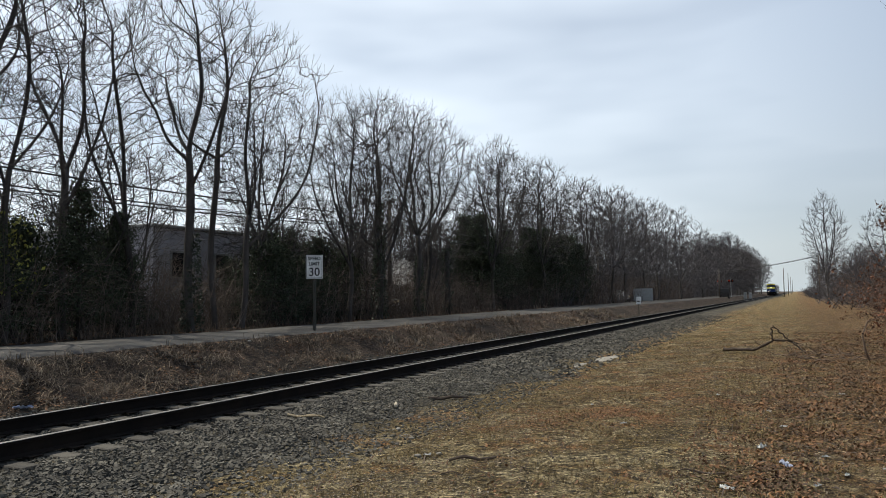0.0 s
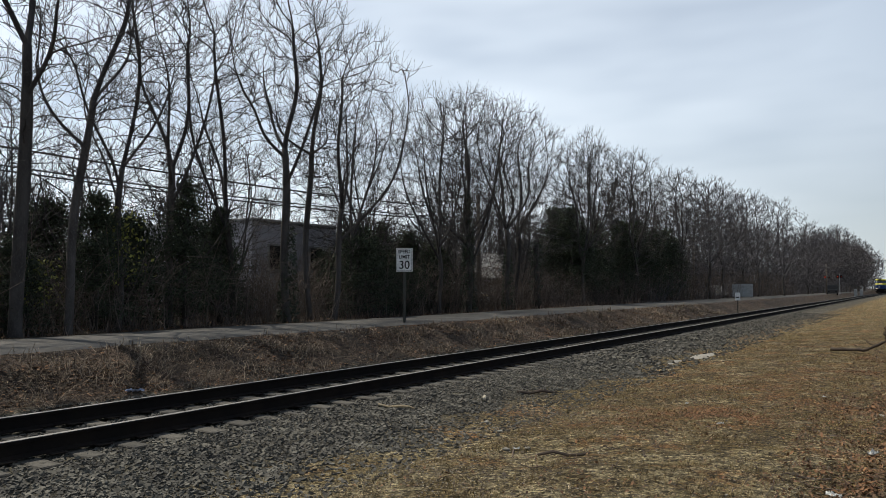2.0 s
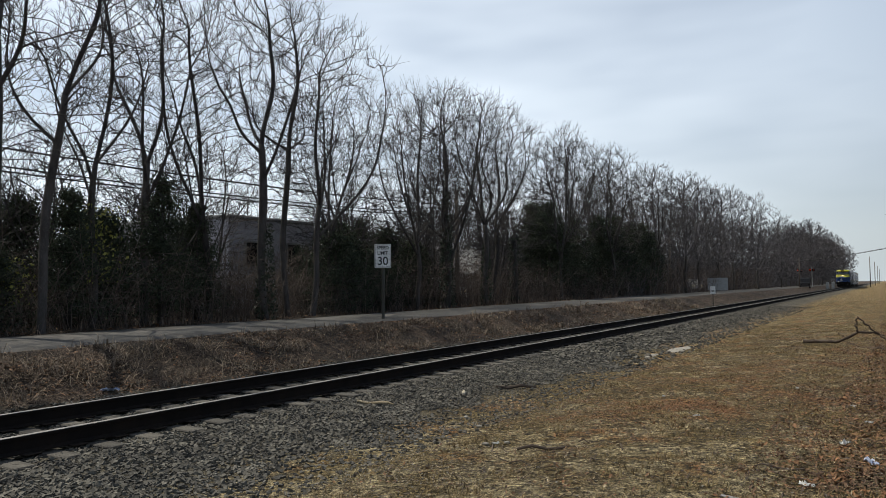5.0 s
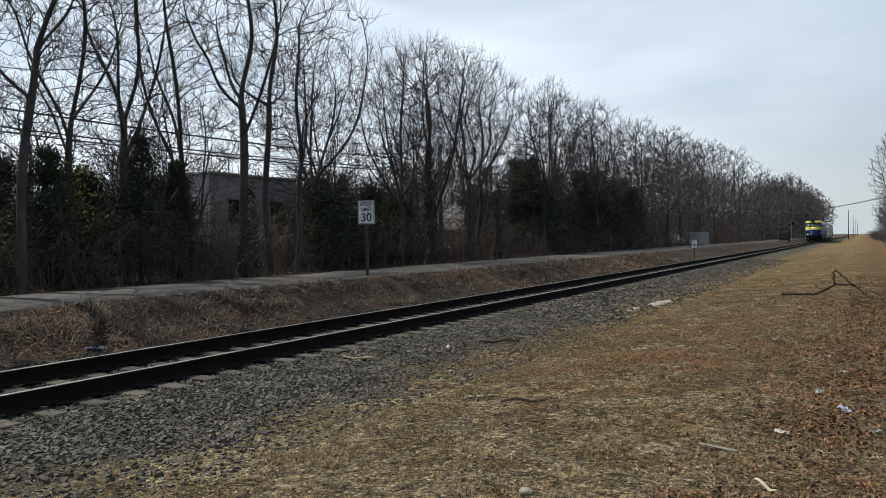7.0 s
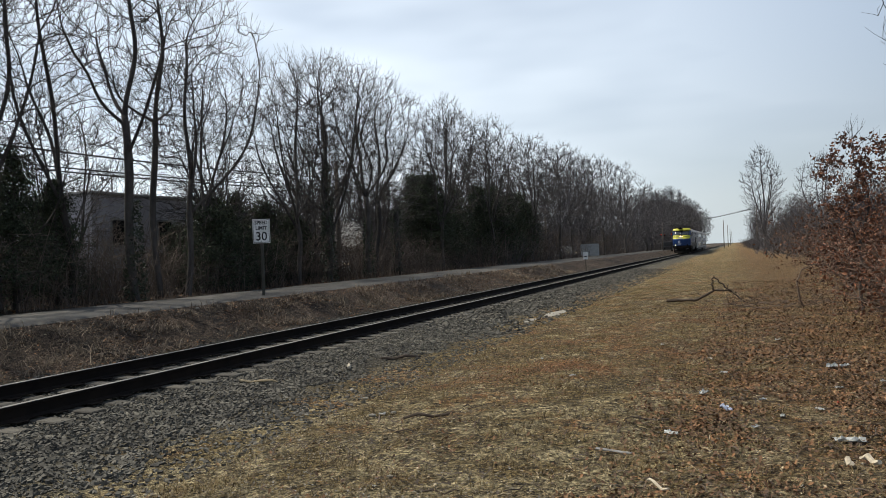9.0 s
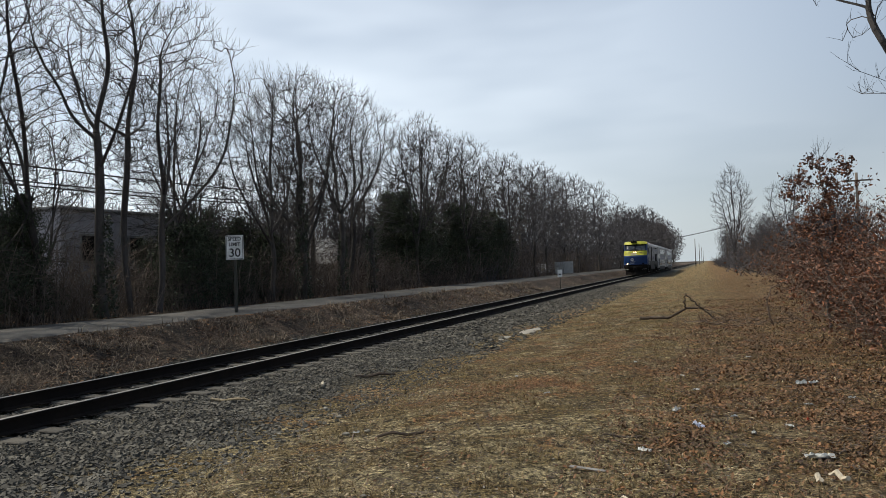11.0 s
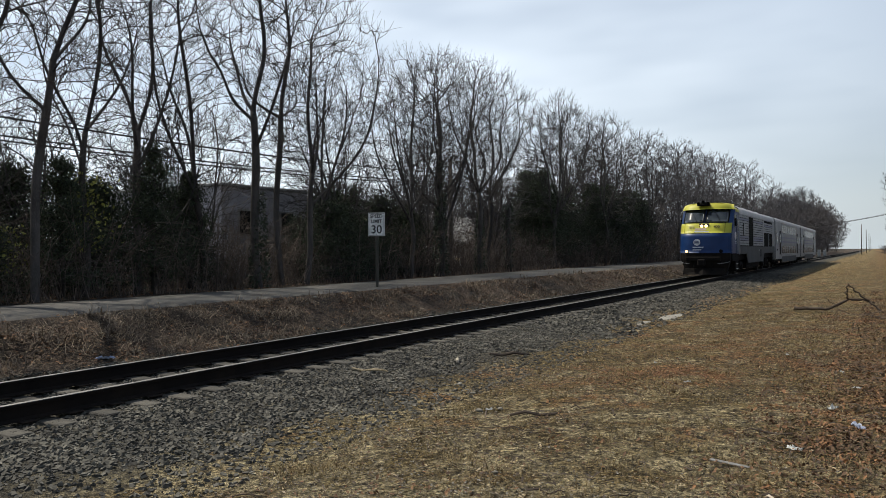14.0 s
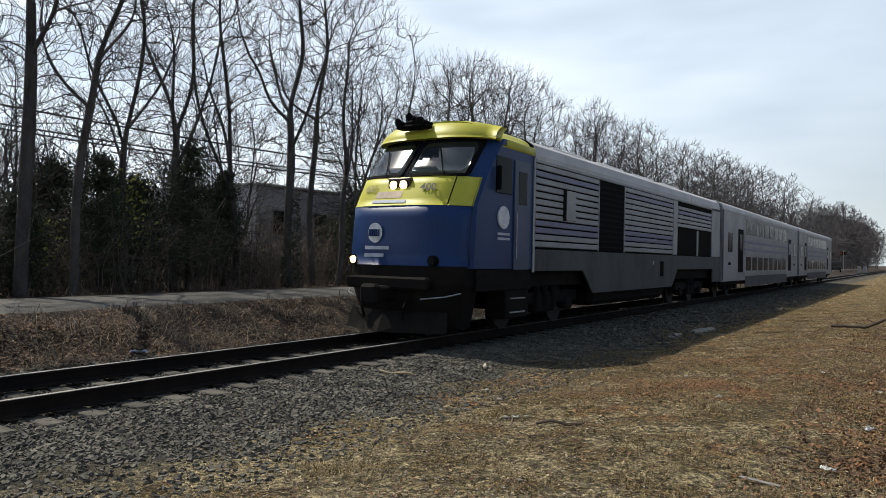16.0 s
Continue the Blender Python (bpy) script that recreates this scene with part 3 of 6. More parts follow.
    def clump():
        x, y = clumps[r.randint(len(clumps))]
        return x + r.normal(0, 0.16), y + r.normal(0, 0.2)

    blades(8500, clump, 0.36, 1.5, PALE_STEM, "bank_weeds", "dry pale weed stems bent over the bank", "weeds", 0.0055)
    blades(5000, wood_floor, 0.4, 0.7, STEM, "woodland_weeds", "dry weeds along the edge of the wood", "weeds", 0.008)


scatter()

# ---- trees ----


def bare_tree(seed, height, reach, fork=0.4, limbs=4, lean=(0.0, 0.0), trunk_r=0.13, low=0.3, points=650, fine=0.0055, step=0.30, twig=(0.25, 0.75), round_top=0.5):
    """A bare tree: a trunk, steep limbs, branches that fill the crown's space, and fine twigs, as two shapes."""
    r = np.random.RandomState(seed)
    base = np.array((0.0, 0.0, -0.15))
    tilt = np.array((lean[0], lean[1], 0.0))

    def axis(z):
        return tilt * z * (0.4 + 0.6 * z / height)

    # trunk and limbs
    pos, parent, way = [base], [-1], [np.array((0, 0, 1.0))]
    wob = r.uniform(0, 6.28, 4)

    def run(start, target, bow, wander):
        a, k = pos[start], start
        n = max(int(np.linalg.norm(target - a) / step), 2)
        for i in range(1, n + 1):
            f = i / n
            p = a + (target - a) * f + bow * math.sin(math.pi * f) + wander * (np.array((math.sin(7 * f + wob[0] + start), math.sin(6 * f + wob[1] + start * 2), 0)) - np.array((math.sin(wob[0] + start), math.sin(wob[1] + start * 2), 0)))
            way.append((p - pos[k]) / max(np.linalg.norm(p - pos[k]), 1e-6))
            pos.append(p)
            parent.append(k)
            k = len(pos) - 1
        return k

    zf = height * fork
    top = run(0, axis(zf) + np.array((0, 0, zf)), np.array((r.normal(0, 0.05), r.normal(0, 0.05), 0)), 0.05)
    trunk_nodes = len(pos)
    turn = r.uniform(0, 6.28)
    for k in range(limbs):
        a = turn + 6.283 * (k + r.uniform(-0.25, 0.25)) / limbs
        g = r.uniform(0.38, 0.72) if k else 0.15
        z = height * (0.80 if k == 0 else r.uniform(0.56, 0.76))
        start = top if k < 2 else max(top - r.randint(0, max(int(trunk_nodes * 0.45), 2)), 1)
        end = axis(z) + np.array((math.cos(a) * reach * g, math.sin(a) * reach * g, z))
        run(start, end, np.array((math.cos(a), math.sin(a), 0.0)) * reach * g * 0.14 + r.normal(0, 0.16, 3) * (1, 1, 0), 0.07)
    # the space that the crown fills
    cloud = []
    while len(cloud) < points:
        f = r.rand() ** 0.9
        rad = reach * min(1.0, 0.45 + f) * math.cos(1.5 * max(0.0, (f - round_top) / (1 - round_top)))
        q = math.sqrt(r.rand()) * rad
        a = r.uniform(0, 6.283)
        z = height * (low + (1 - low) * f)
        cloud.append(axis(z) + np.array((math.cos(a) * q, math.sin(a) * q, z)))
    cloud = np.array(cloud)
    P = np.array(pos)
    gap = np.linalg.norm(cloud[:, None] - P[None, 1:], axis=2)
    near, dist = gap.argmin(1) + 1, gap.min(1)
    kids = {}
    for _ in range(70):
        on = (dist < 2.6) & (dist > step * 1.15)
        if not on.any():
            break
        P = np.array(pos)
        pull = np.zeros_like(P)
        d = cloud[on] - P[near[on]]
        np.add.at(pull, near[on], d / np.linalg.norm(d, axis=1)[:, None])
        fresh = []
        for k in np.unique(near[on]):
            if kids.get(k, 0) > 2:
                continue
            w = pull[k] / max(np.linalg.norm(pull[k]), 1e-6) + 0.72 * way[k] + np.array((0, 0, 0.26)) + r.normal(0, 0.10, 3)
            w /= np.linalg.norm(w)
            kids[k] = kids.get(k, 0) + 1
            pos.append(P[k] + w * step)
            way.append(w)
            parent.append(int(k))
            fresh.append(len(pos) - 1)
        if not fresh:
            break
        gap = np.linalg.norm(cloud[:, None] - np.array([pos[k] for k in fresh])[None], axis=2)
        best = gap.argmin(1)
        closer = gap.min(1) < dist
        near[closer] = np.array(fresh)[best[closer]]
        dist = np.minimum(dist, gap.min(1))
    P, par, W = np.array(pos), np.array(parent), np.array(way)
    n = len(P)
    tips = np.zeros(n)
    tips[np.setdiff1d(np.arange(n), par)] = 1
    for k in range(n - 1, 0, -1):
        tips[par[k]] += tips[k]
    power = math.log(trunk_r / (fine * 1.5)) / math.log(max(tips[0], 2))
    R = fine * 1.5 * np.maximum(tips, 1) ** power
    # fine twigs on everything thin
    a0, a1, ra, rb = [], [], [], []
    thin = np.nonzero((R < fine * 7) & (P[:, 2] > height * low * 0.8))[0]
    for k in thin:
        for j in range(3 if tips[k] <= 1 else int(r.rand() < 0.75)):
            out = P[k] - axis(P[k][2]) - np.array((0, 0, height * 0.30))
            w = W[k] * r.uniform(0.3, 0.9) + r.normal(0, 0.5, 3) + 0.7 * out / max(np.linalg.norm(out), 0.1) + np.array((0, 0, 0.30))
            w *= r.uniform(*twig) / np.linalg.norm(w)
            mid = P[k] + w * 0.5
            end = P[k] + w + r.normal(0, 0.05, 3) + np.array((0, 0, 0.05))
            a0 += [P[k], mid]
            a1 += [mid, end]
            ra += [fine, fine * 0.8]
            rb += [fine * 0.8, fine * 0.55]
    e = np.arange(trunk_nodes, n)
    crown = Shape()

    def sticks(A, B, r0, r1, sides):
        if not len(A):
            return
        D = B - A
        D /= np.maximum(np.linalg.norm(D, axis=1), 1e-6)[:, None]
        ref = np.where(np.abs(D[:, 2:3]) < 0.9, np.array([[0, 0, 1.0]]), np.array([[1.0, 0, 0]]))
        U = np.cross(D, ref)
        U /= np.linalg.norm(U, axis=1)[:, None]
        V = np.cross(U, D)
        m = len(A)
        v = np.zeros((m, 2, sides, 3))
        for s in range(sides):
            o = U * math.cos(6.2832 * s / sides) + V * math.sin(6.2832 * s / sides)
            v[:, 0, s] = A + o * r0[:, None]
            v[:, 1, s] = B + o * r1[:, None]
        idx = (np.arange(m) * 2 * sides)[:, None]
        quads = [np.concatenate([idx + s, idx + (s + 1) % sides, idx + sides + (s + 1) % sides, idx + sides + s], 1) for s in range(sides)]
        crown.add(v.reshape(-1, 3).tolist(), np.stack(quads, 1).reshape(-1, 4).tolist())

    r_start = np.minimum(R[par[e]], R[e] * 1.25)
    bold = R[e] > 0.03
    over = W[e] * (R[e] * 0.3)[:, None]
    sticks(P[par[e]][bold] - over[bold], P[e][bold] + over[bold], r_start[bold], R[e][bold], 6)
    sticks(P[par[e]][~bold], P[e][~bold], r_start[~bold], R[e][~bold], 3)
    sticks(np.array(a0), np.array(a1), np.array(ra), np.array(rb), 3)
    rings = R[:trunk_nodes].copy()
    rings[0] *= 1.4
    trunk = Shape().tube([P[k].tolist() for k in range(trunk_nodes)], rings.tolist(), 10)
    return trunk, crown


def dome(seed, height, width, bare=0.25, limbs=9, sprays=260, thick=0.022):
    """A broad bare tree with a rounded, closely twigged crown, as two shapes."""
    r = random.Random(seed)
    trunk, crown = Shape(), Shape()
    fork = Vector((r.uniform(-0.2, 0.2), r.uniform(-0.2, 0.2), height * bare))
    trunk.tube([(0, 0, -0.2), (fork * 0.5)[:], fork[:]], [0.22, 0.17, 0.14], 8)
    spots = []
    for k in range(limbs):
        a = 6.283 * (k + r.uniform(-0.4, 0.4)) / limbs
        g = r.random() ** 0.6 if k else 0.0
        tip = Vector((math.cos(a) * width * 0.8 * g, math.sin(a) * width * 0.8 * g, height * bare + height * (1 - bare) * 0.88 * math.sqrt(1 - 0.75 * g * g)))
        mid = fork.lerp(tip, 0.5) + Vector((r.gauss(0, 0.3), r.gauss(0, 0.3), 0.10 * height * g))
        pts = []
        for i in range(9):
            f = i / 8
            pts.append(fork * (1 - f) ** 2 + mid * 2 * f * (1 - f) + tip * f * f + Vector((r.gauss(0, 0.10), r.gauss(0, 0.10), r.gauss(0, 0.08))) * (1 if i else 0))
        crown.tube(pts, [0.11 * (1 - 0.82 * i / 8) for i in range(9)], 5, False)
        spots += [(p, pts[min(i + 1, 8)] - pts[max(i - 1, 0)]) for i, p in enumerate(pts) if i > 1]
    middle = Vector((0, 0, height * (bare + 0.15)))
    for k in range(sprays):
        p, d = spots[r.randrange(len(spots))]
        out = (p - middle).normalized() * 0.6 + d.normalized() * 0.5 + Vector((r.gauss(0, 0.55), r.gauss(0, 0.55), r.gauss(0.1, 0.4)))
        out = out.normalized() * r.uniform(0.8, 2.1) * width / 4.2
        q = p + out * 0.5 + Vector((r.gauss(0, 0.1), r.gauss(0, 0.1), r.gauss(0, 0.1)))
        e = p + out
        crown.tube([p, q, e], [thick * 1.3, thick, thick * 0.4], 3, False)
        for j in range(4):
            c = q.lerp(e, r.random())
            f = (out.normalized() + Vector((r.gauss(0, 0.7), r.gauss(0, 0.7), r.gauss(0.15, 0.5)))).normalized() * r.uniform(0.4, 1.0) * width / 4.2
            crown.tube([c, c + f], [thick * 0.7, thick * 0.3], 3, False)
    return trunk, crown


def tree_thing(name, label, shapes, at, mats=(BARK, TWIG), group="bare trees beside the path"):
    t = thing(name, label, "tree", group, at=at)
    part("trunk", shapes[0], mats[0], t, smooth=True)
    part("crown", shapes[1], mats[1], t)
    return t


def leafy(seed, n, place, size, shape=None):
    """Many small leaves as bent diamonds; place(r) gives each one's spot."""
    r = random.Random(seed)
    s = shape or Shape()
    for k in range(n):
        x, y, z = place(r)
        a, b, w = r.uniform(0, 6.28), r.uniform(-1.2, 1.2), size * r.uniform(0.5, 1.4)
        u = Vector((math.cos(a) * math.cos(b), math.sin(a) * math.cos(b), math.sin(b)))
        v = u.orthogonal().normalized()
        v.rotate(Matrix.Rotation(r.uniform(0, 6.28), 3, u))
        c = Vector((x, y, z))
        o = u.cross(v) * w * 0.25
        s.add([(c - u * w)[:], (c - v * w * 0.55 + o)[:], (c + u * w)[:], (c + v * w * 0.55 + o)[:]], [(0, 1, 2, 3)])
    return s


def woods():
    labels = {"open": "bare grey deciduous tree with an open crown", "steep": "tall bare tree with steep limbs and fine twigs", "lean": "slender bare tree leaning beside the path",
              "round": "bare tree with a rounded, closely twigged crown", "ivy": "stout bare tree with dark ivy on its trunk"}
    # trees on the edge of the wood: x, y, height, crown radius, fork, limbs, lean along y, trunk radius, lowest twigs, look
    plan = [(-17.6, 5.4, 12.0, 2.5, 0.45, 4, 0.0, 0.13, 0.3, "steep"), (-17.5, 8.6, 12.6, 2.4, 0.55, 3, 0.01, 0.17, 0.30, "steep"), (-17.6, 9.9, 12.0, 2.3, 0.50, 3, 0.12, 0.12, 0.28, "lean"),
            (-18.5, 11.8, 11.2, 2.2, 0.40, 4, 0.01, 0.10, 0.28, "steep"), (-19.0, 13.8, 11.6, 2.5, 0.42, 4, 0.02, 0.13, 0.30, "open"), (-19.0, 16.3, 11.6, 2.3, 0.33, 3, -0.16, 0.11, 0.30, "lean"),
            (-17.6, 17.4, 12.2, 2.5, 0.48, 4, -0.05, 0.15, 0.36, "steep"), (-18.5, 19.4, 12.2, 2.2, 0.50, 3, 0.0, 0.12, 0.34, "steep"), (-17.8, 19.9, 12.0, 2.7, 0.36, 4, 0.14, 0.12, 0.32, "open"),
            (-18.9, 21.9, 10.9, 2.6, 0.34, 4, 0.13, 0.10, 0.26, "open"), (-20.5, 24.2, 8.2, 2.4, 0.3, 4, 0.0, 0.09, 0.2, "open"),
            (-18.0, 27.3, 10.2, 2.4, 0.30, 5, -0.05, 0.12, 0.28, "round"), (-17.6, 29.1, 10.9, 2.5, 0.30, 5, 0.02, 0.17, 0.32, "ivy"), (-18.6, 30.6, 11.0, 2.6, 0.34, 4, 0.0, 0.12, 0.30, "round"),
            (-18.0, 33.8, 11.5, 2.6, 0.38, 5, -0.01, 0.15, 0.34, "ivy"), (-19.0, 36.6, 11.6, 2.7, 0.36, 4, 0.16, 0.13, 0.34, "lean"), (-21.5, 33.0, 9.0, 2.6, 0.3, 4, 0.0, 0.10, 0.2, "open"),
            (-21.5, 40.5, 9.5, 2.8, 0.3, 4, 0.0, 0.10, 0.2, "open"), (-18.5, 45.4, 12.1, 3.0, 0.30, 5, 0.10, 0.13, 0.30, "round"), (-19.6, 50.0, 12.0, 2.9, 0.32, 4, 0.02, 0.12, 0.26, "round"),
            (-18.5, 56.0, 12.4, 3.2, 0.30, 5, 0.06, 0.14, 0.28, "round"), (-20.2, 62.0, 12.0, 3.2, 0.30, 5, 0.0, 0.13, 0.22, "round"), (-19.0, 70.5, 12.3, 3.5, 0.28, 5, 0.0, 0.14, 0.22, "round"),
            (-18.0, 79.0, 13.2, 4.0, 0.30, 5, 0.05, 0.15, 0.24, "round"), (-18.6, 88.0, 13.4, 4.0, 0.28, 5, 0.0, 0.15, 0.22, "round"), (-18.2, 98.0, 14.0, 4.2, 0.28, 5, 0.0, 0.16, 0.22, "round"),
            (-18.0, 107.0, 14.6, 4.4, 0.28, 5, 0.0, 0.17, 0.22, "round"), (-16.4, 119.0, 15.2, 4.8, 0.22, 6, 0.10, 0.17, 0.22, "open")]
    for i, (x, y, h, reach, fork, limbs, lean, tr, low, look_of) in enumerate(plan):
        fine = 0.0062 if y < 40 else 0.0082 if y < 75 else 0.0105
        dense = look_of in ("round", "ivy")
        sh = bare_tree(700 + i, h * (0.975 if y > 24.5 else 0.89 if y > 20.5 else 0.94 if y > 19.5 else 1.0), reach * (1.2 if y < 40 else 1.08), fork, limbs, (0.0, lean), tr * 0.88, low, int(800 if dense else 380), fine, 0.30 if y < 75 else 0.38, (0.25, 0.7), 0.62 if dense else 0.5)
        tree_thing("tree", labels[look_of], sh, pose(x, y, ground_z(x, y)), (BARK, TWIG if y < 75 else HAZED_TWIG))

    def forms(seed, n, h, reach, fork, low, points, fine, far=True):
        made = [bare_tree(seed + i, h * (1 + 0.06 * i), reach * (1 + 0.08 * i), fork, 5, (0.0, 0.0), 0.15, low, points, fine, 0.38, (0.25, 0.7), 0.6) for i in range(n)]
        return [(a.mesh("trunk", BARK, True), b.mesh("crown", HAZED_TWIG)) for a, b in made]

    def plant(name, label, group, meshes, x, y, z, turn, size):
        t = thing(name, label, "tree", group, at=pose(x, y, z, 0, 0, turn))
        t.scale = size
        for nm, me in zip(("trunk", "crown"), meshes):
            new(nm, me).parent = t

    r = random.Random(21)
    broad = forms(500, 3, 11.8, 3.6, 0.28, 0.2, 700, 0.0105)
    shaggy = forms(510, 3, 11.8, 4.2, 0.18, 0.10, 750, 0.017)
    low = [(a.mesh("trunk", BARK, True), b.mesh("crown", HAZED_TWIG)) for a, b in (dome(520 + i, 4.6 + i, 2.6 + 0.4 * i, 0.08, 12, 300, 0.013) for i in range(2))]
    for i in range(46):
        y = 126 + i * 5.0 + r.uniform(-2, 2)
        size = r.uniform(0.92, 1.08) * (0.95 if y < 190 else 1.25)
        plant("tree", "bare tree in the wood beside the far track", "trees along the far track", shaggy[i % 3], r.uniform(-26, -16.5) + 0.012 * (y - 110), y, 0.4, r.uniform(0, 360), (size,) * 3)
    for i in range(15):
        y = 56 + i * 4.2 + r.uniform(-1, 1)
        size = 0.90 + 0.10 * math.sin(i * 1.7) + (0.06 if y > 75 else 0)
        plant("tree", "broad bare tree with a rounded twiggy crown", "bare trees beside the path", broad[i % 3], -23.0 - 1.6 * math.sin(i * 2.1) + (1.2 if y > 75 else 0), y, 0.4, i * 77 % 360, (size,) * 3)
    for i in range(30):
        y = 40 + i * 4.6 + r.uniform(-1.5, 1.5)
        plant("scrub_tree", "low dense bare scrub tree below the taller trees", "scrub below the trees", low[i % 2], r.uniform(-27, -19.6), y, 0.4, r.uniform(0, 360), (r.uniform(0.85, 1.25),) * 3)
    for x, y in ((-26.5, 38.0), (-28.0, 42.5), (-26.0, 41.0), (-29.0, 36.0), (-27.5, 33.5)):
        plant("scrub_tree", "low dense bare scrub tree below the taller trees", "scrub below the trees", low[1], x, y, 0.4, r.uniform(0, 360), (1, 1, 1))
    for i in range(22):
        y = 40 + i * 5.0 + r.uniform(-2, 2)
        plant("scrub_tree", "low dense bare scrub tree beside the verge", "scrub along the verge", low[i % 2], r.uniform(5.2, 8.5) + (3 if i % 2 else 0) + 0.004 * y, y, 0.1, r.uniform(0, 360), (r.uniform(0.8, 1.1),) * 3)
    young = [bare_tree(560 + i, 6.6 + 0.6 * i, 2.3, 0.22, 6, (0.0, 0.05 * (i - 1)), 0.07, 0.12, 260, 0.0065, 0.30, (0.25, 0.7), 0.5) for i in range(3)]
    young = [(a.mesh("trunk", BARK, True), b.mesh("crown", TWIG)) for a, b in young]
    for i in range(17):
        y = 5.5 + i * 2.3 + r.uniform(-0.6, 0.6)
        size = r.uniform(0.8, 1.12)
        if 17.5 < y < 24.5 and i % 2:
            continue
        plant("sapling", "young bare tree with many fine twigs below the taller trees", "saplings below the trees", young[i % 3], -20.6 + 1.2 * math.sin(i * 1.9), y, ground_z(-20, y), i * 97 % 360, (size,) * 3)
    # trees on the near side of the line
    tall = bare_tree(551, 13.6, 2.5, 0.22, 6, (-0.01, 0.0), 0.16, 0.12, 1000, 0.0125, 0.42, (0.35, 0.9), 0.6)
    tree_thing("tree", "tall narrow bare tree beside the railway verge", tall, pose(3.4, 100, 0.1), (BARK, HAZED_TWIG), "trees along the verge")
    wide = bare_tree(552, 11.6, 4.0, 0.25, 5, (0.0, 0.0), 0.16, 0.3, 520, 0.0115, 0.42, (0.35, 1.0), 0.5)
    tree_thing("tree", "wide bare tree beside the railway verge", wide, pose(10.2, 98, 0.1), (BARK, HAZED_TWIG), "trees along the verge")
    for x, y, size in ((5.4, 116, 0.62), (7.6, 106, 0.6), (6.9, 95, 0.52), (9.6, 112, 0.66), (8.8, 86, 0.5), (11.4, 91, 0.55), (4.6, 126, 0.6), (12.6, 80, 0.5)):
        plant("tree", "small dense bare tree beside the railway verge", "trees along the verge", broad[int(y) % 3], x, y, 0.1, y * 31 % 360, (size, size, size))
    for y in (130, 138, 147, 158, 166, 178, 190, 204, 220, 238, 258, 280, 305):
        size = r.uniform(0.62, 0.85)
        plant("tree", "bare tree beside the railway verge", "trees along the verge", broad[y % 3], r.uniform(2.6, 14) + 0.004 * y, y, 0.1, r.uniform(0, 360), (size * 0.8, size * 0.8, size))
    # thin far wood, too dense to count
    s = Shape()
    arrays = []
    for i in range(3):
        a, b = bare_tree(400 + i, 10.0, 2.8, 0.3, 4, (0, 0), 0.13, 0.25, 240, 0.013, 0.5, (0.4, 1.0), 0.5)
        both = Shape().add(a.v, a.f).add(b.v, b.f)
        arrays.append((np.array(both.v), both.f))
    for i in range(130):
        y = r.uniform(-4, 110) if i < 85 else r.uniform(100, 420)
        x = r.uniform(-56, -24.5 if i % 2 else -30)
        if -35 < x < -23.5 and (18.5 < y < 40 or 45 < y < 60):
            x -= 14
        v, f = arrays[i % 3]
        m = np.array((pose(x, y, 0.4, 0, 0, r.uniform(0, 360)) @ Matrix.Scale(r.uniform(0.55, 0.85) if y < 60 else r.uniform(0.7, 1.1), 4)))
        s.add((v @ m[:3, :3].T + m[:3, 3]).tolist(), f)
    tagged(new("far_woods", s.mesh("far_woods", HAZED_TWIG)), "bare brown woodland behind the path", "woods", kind="stuff")


woods()


